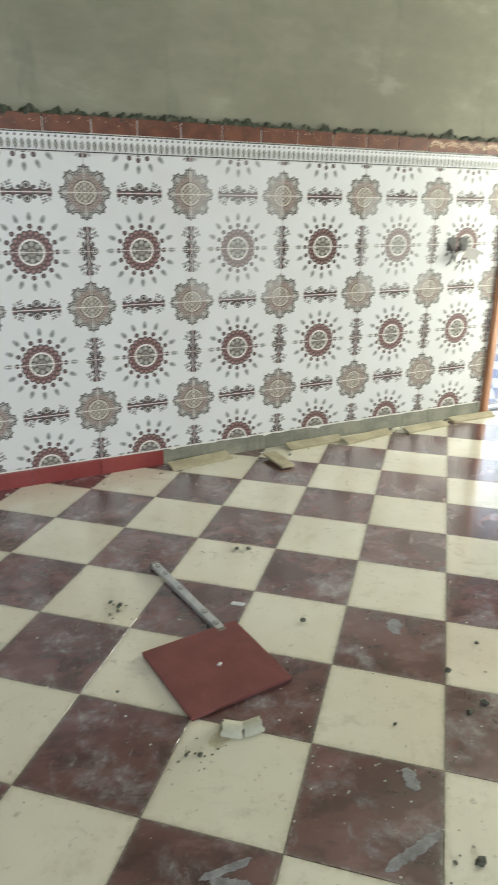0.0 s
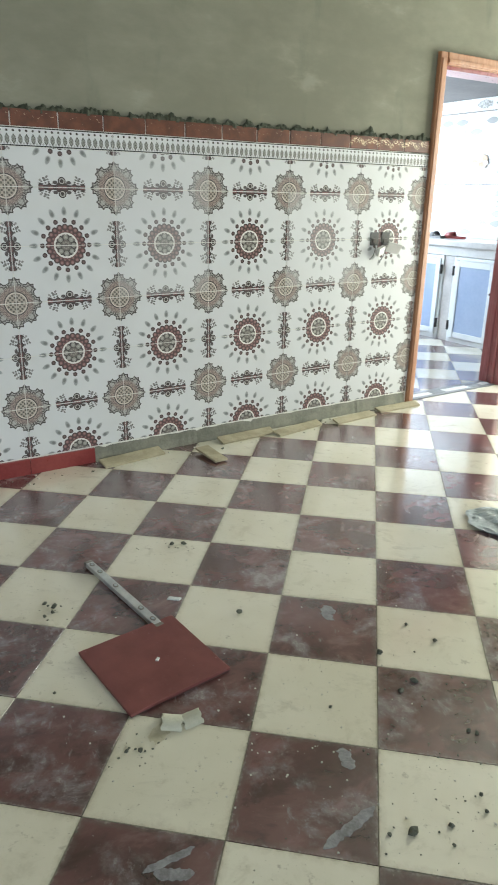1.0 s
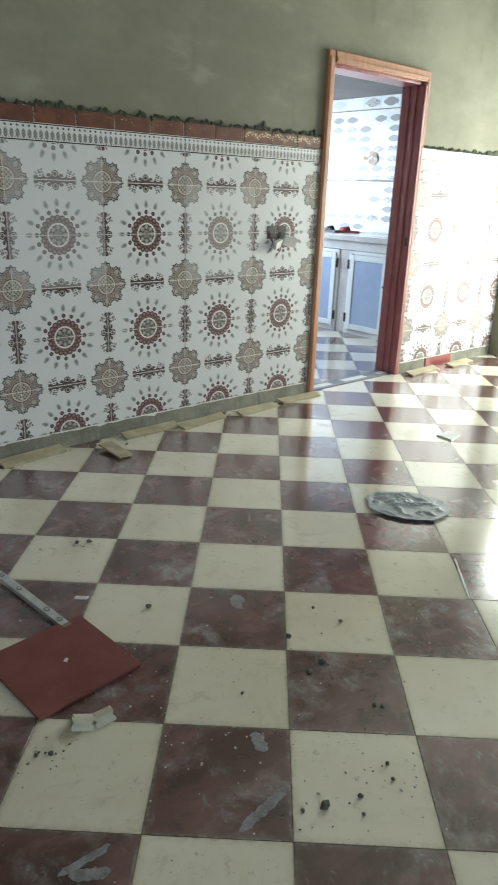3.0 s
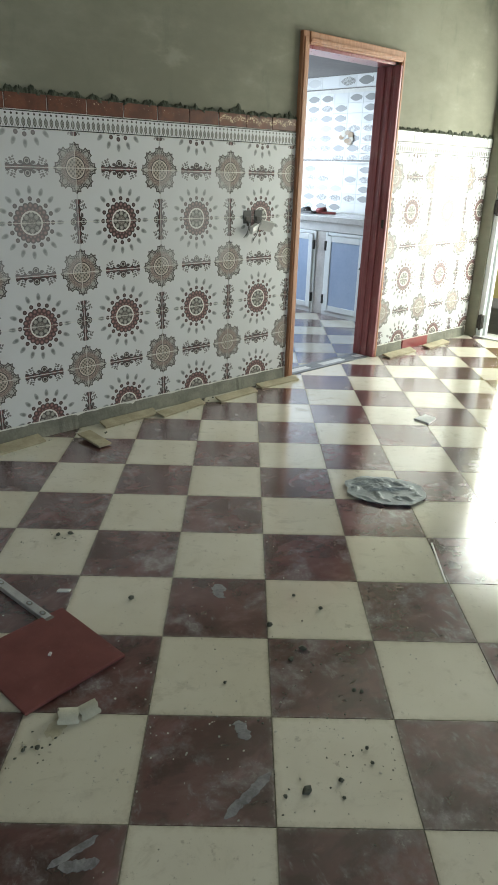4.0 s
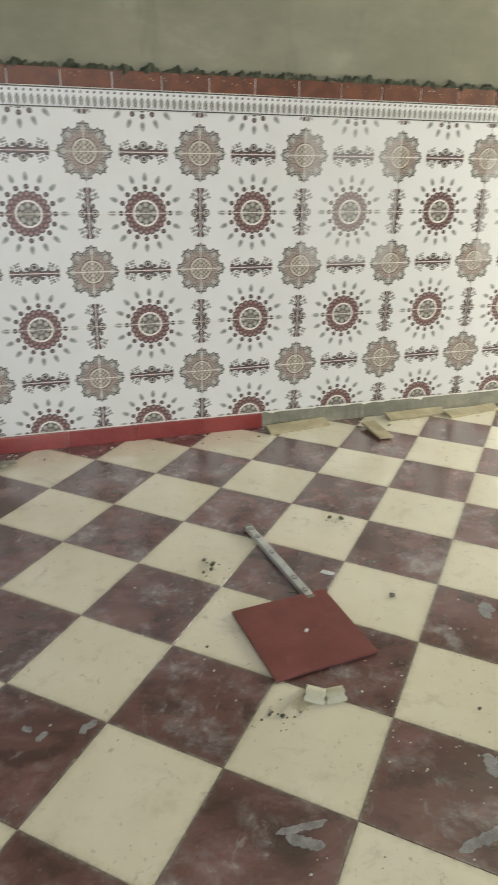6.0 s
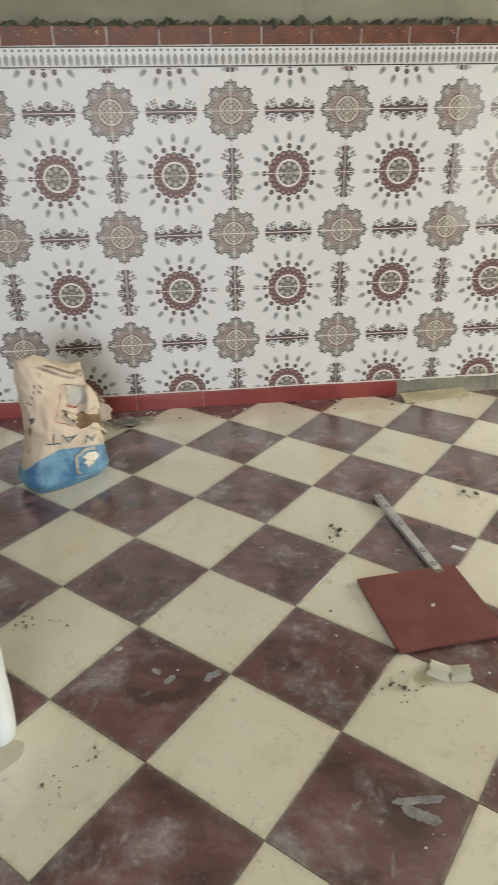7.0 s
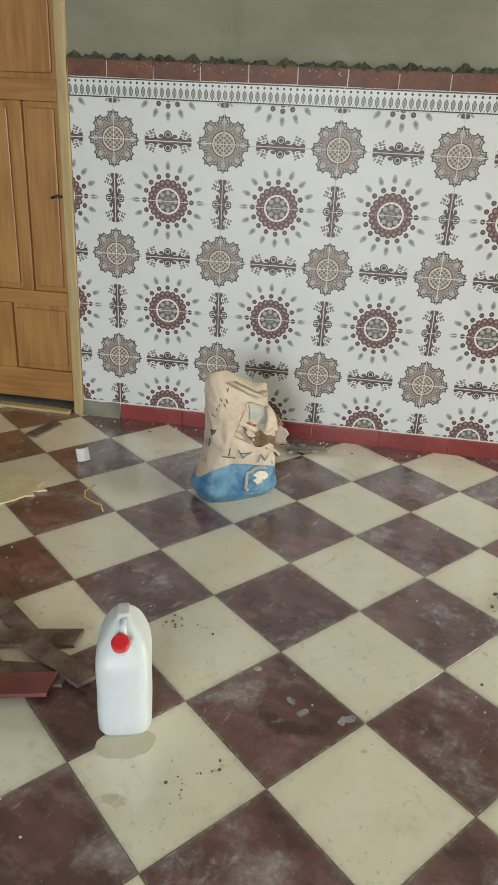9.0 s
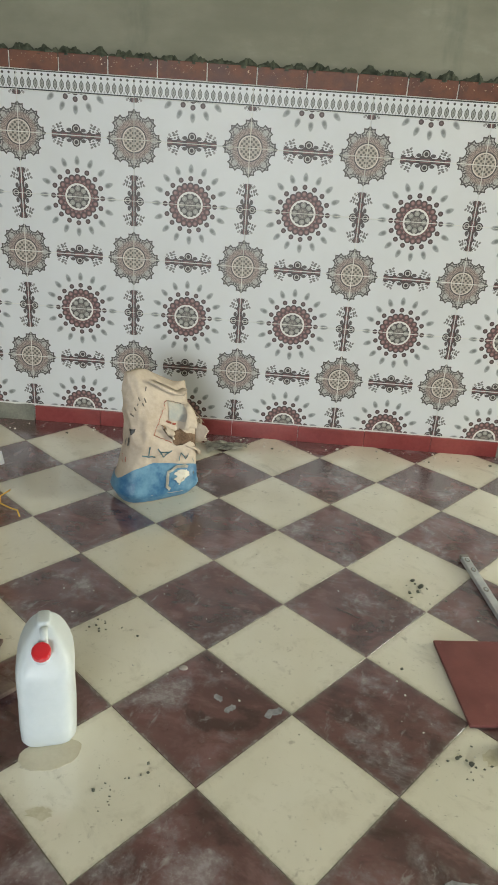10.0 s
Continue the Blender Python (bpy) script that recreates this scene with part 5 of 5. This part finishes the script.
HALF, GAP = PITCH / 2, 0.0012
rnd = random.Random(4)
for left, right, start in ((DOOR_L[1] + 0.014, X0 - 0.050, COL0), (X1 + 0.016, 4.898, COL0 + 3.598)):
    for k in range(-6, 11):
        ox = start + k * PITCH
        x0, x1 = max(ox, left) - ox + GAP, min(ox + PITCH, right) - ox - GAP
        if x1 - x0 < 0.012:
            continue
        for row in range(-1, 5):
            oz = ROW0 + ((row + 1) // 2) * PITCH
            low = 0.0 if row % 2 == 0 else -HALF
            z0, z1 = low + GAP, min(low + HALF, DADO_TOP - oz) - GAP
            m = TILE_PRINT
            if k == 2 and row in (2, 3) and start == COL0:
                m = TILE_PRINT_DARK
            elif (k, row) in ((1, 2), (1, 3), (3, 2), (3, 3), (1, 4)):
                m = TILE_PRINT_PALE
            part("wall_tile", tile_mesh("wall_tile", x0, x1, z0, z1, m), None, wall, at=pose(ox, WALL_Y + rnd.uniform(0, 0.0012), oz, rnd.uniform(-0.1, 0.1), 0, rnd.uniform(-0.1, 0.1)))
        part("border_tile", tile_mesh("border_tile", x0, x1, GAP, BORDER_TOP - DADO_TOP - GAP, BORDER), None, wall, at=pose(ox, WALL_Y + rnd.uniform(0, 0.001), DADO_TOP))
    n0, n1 = math.floor((left - COL0) / 0.2075) - 1, math.ceil((right - COL0) / 0.2075) + 1
    for k in range(n0, n1):
        ox = COL0 + k * 0.2075 + 0.0445
        x0, x1 = max(ox, left) - ox + 0.0025, min(ox + 0.2075, right) - ox - 0.0025
        if x1 - x0 > 0.02:
            part("trim_tile", tile_mesh("trim_tile", x0, x1, 0.002, TRIM_TOP - BORDER_TOP, (TERRACOTTA_GOLD if ox > 1.75 else TERRACOTTA) if start == COL0 else WHITE_PLASTIC, 0.014), None, wall, at=pose(ox, WALL_Y - 0.004 + rnd.uniform(-0.001, 0.001), BORDER_TOP, rnd.uniform(-0.6, 0.6), rnd.uniform(-0.4, 0.4), 0))
    # ragged mortar along the top
    rings, x = [], left
    while x < right:
        up = 0.004 + 0.018 * abs(math.sin((x - COL0 - 0.0445) * math.pi / 0.1038)) ** 0.7 + 0.016 * noise.noise((x * 18, 3.1, 0)) + 0.014 * noise.noise((x * 61, 1.7, 0)) + 0.008 * noise.noise((x * 140, 5.2, 0))
        if noise.noise((x * 7, 9.4, 0)) > 0.45:
            up += 0.014
        up, out = max(up, 0.002), 0.017 + 0.009 * noise.noise((x * 34, 0, 5.0)) + 0.004 * noise.noise((x * 120, 2, 5.0))
        zb = TRIM_TOP - 0.004 - 0.018 * abs(noise.noise((x * 24, 7.7, 0))) - 0.008 * abs(noise.noise((x * 90, 2.2, 0)))
        rings.append([(x, 2.047, zb), (x, 2.047 - out, zb + 0.003), (x, 2.047 - out * 0.9, TRIM_TOP + up * 0.5), (x, 2.047 - out * 0.45, TRIM_TOP + up), (x, 2.047, TRIM_TOP + up * 1.05)])
        x += 0.005
    part("mortar_bead", loft(rings), MORTAR_GREEN, wall, "ragged green-grey mortar along the top of the tiles")
    bm, x = bmesh.new(), left
    rings = []
    while x < right:
        rings.append([(x, 2.045, BORDER_TOP), (x, 2.033, BORDER_TOP), (x, 2.033, TRIM_TOP), (x, 2.045, TRIM_TOP)])
        x += 0.2
    bm.free()
    part("trim_grout", loft(rings), GROUT, wall)
for a, b in base_bed:
    rings, x = [], a
    while x <= b:
        w = 0.005 * noise.noise((x * 9, 0, 2.0)) + 0.003 * noise.noise((x * 40, 4.0, 0))
        t = 0.078 + 0.006 * noise.noise((x * 13, 8.0, 0))
        rings.append([(x, 2.046, 0.0), (x, 2.018 + w, 0.0), (x, 2.028 + w, t * 0.5), (x, 2.034 + w * 0.5, t), (x, 2.046, t)])
        x += 0.02
    part("base_mortar", loft(rings), MORTAR, wall, "bare grey mortar strip where the skirting is missing")
x = 0.330
while x > -1.99:
    x0 = max(x - 0.333, -2.0)
    part("skirting_tile", box(x0 + 0.001, x - 0.001, 2.021 + rnd.uniform(-0.001, 0.001), 2.045, 0.0, 0.079 + rnd.uniform(-0.001, 0.0015), 0.002), SKIRT_RED, wall, "red skirting tile")
    x = x0
part("skirting_tile", box(3.922, 4.278, 2.021, 2.045, 0.0, 0.08, 0.002), SKIRT_RED, wall, "red skirting tile")

# kitchen wall tiles: leaf prints below, a row of larger ones along the top
m_tile = mesh_of("kitchen_tile", box(-0.006, 0.004, -0.0942, 0.0942, -0.0462, 0.0462, 0.0008), KITCHEN_TILE)
m_large = mesh_of("kitchen_tile", box(-0.006, 0.004, -0.1132, 0.1132, -0.0552, 0.0552, 0.0008), KITCHEN_TILE_LARGE)
for j in range(12):
    for i in range(14):
        part("kitchen_tile", m_tile, None, kitchen_wall, at=pose(5.098, 2.37 + i * 0.19, 0.956 + 0.0535 + j * 0.0935 + (0.016 if j > 4 else 0.0)))
for i in range(11):
    part("kitchen_tile", m_large, None, kitchen_wall, at=pose(5.098, 2.451 + i * 0.228, 2.204))
part("border_strip", boxes((5.086, 5.1, 2.25, 4.9, 1.470, 1.478), (5.088, 5.1, 2.25, 4.9, 1.462, 1.468), bevel=0.001), INK_GREY, kitchen_wall, "thin dark decorative strip")
part("border_strip", boxes((5.088, 5.1, 2.25, 4.9, 2.136, 2.144), bevel=0.001), INK_GREY, kitchen_wall, "thin dark decorative strip")

# ---- floor tiles ----
ct, st = math.cos(FLOOR_TURN), math.sin(FLOOR_TURN)


def floor_corner(i, j):
    return (FLOOR_TILE * (i * ct - j * st), FLOOR_TILE * (i * st + j * ct))


h = FLOOR_TILE / 2 - 0.0011
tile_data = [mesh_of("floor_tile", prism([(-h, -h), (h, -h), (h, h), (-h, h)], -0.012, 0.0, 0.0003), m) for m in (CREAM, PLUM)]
rest = [bmesh.new(), bmesh.new()]
rnd = random.Random(8)
for i in range(-26, 26):
    for j in range(-26, 26):
        cx, cy = floor_corner(i + 0.5, j + 0.5)
        for rect, owner in ((ROOM, floor), ((KITCHEN[0], KITCHEN[1], 2.19, KITCHEN[3]), kitchen_floor)):
            outline = [(cx + a * ct - b * st, cy + a * st + b * ct) for a, b in ((-h, -h), (h, -h), (h, h), (-h, h))]
            cut = clip(outline, rect)
            if not cut:
                continue
            shade = (i + j) % 2
            whole = len(cut) == 4 and all((Vector(a) - Vector(b)).length < 1e-6 for a, b in zip(cut, outline))
            near = owner is kitchen_floor and cx > 2.6 and cy < 4.6 or owner is floor and -2.9 < cx and cy > -1.25
            m = pose(cx, cy, rnd.uniform(-0.0003, 0.0001), rnd.uniform(-0.025, 0.025), rnd.uniform(-0.025, 0.025), math.degrees(FLOOR_TURN))
            if near and whole:
                part("floor_tile", tile_data[shade], None, owner, at=m)
            elif near:
                back_m = m.inverted()
                local = [tuple((back_m @ Vector((*p, 0))).xy) for p in cut]
                part("floor_tile", prism(local, -0.012, 0.0), (CREAM, PLUM)[shade], owner, at=m)
            elif owner is floor:
                own = prism(cut, -0.012, 0.0)
                tmp = bpy.data.meshes.new("tmp")
                own.to_mesh(tmp)
                own.free()
                rest[shade].from_mesh(tmp)
                bpy.data.meshes.remove(tmp)
for bm, m in zip(rest, (CREAM, PLUM)):
    tagged(part("floor_tiles_far", bm, m, floor), kind="stuff")
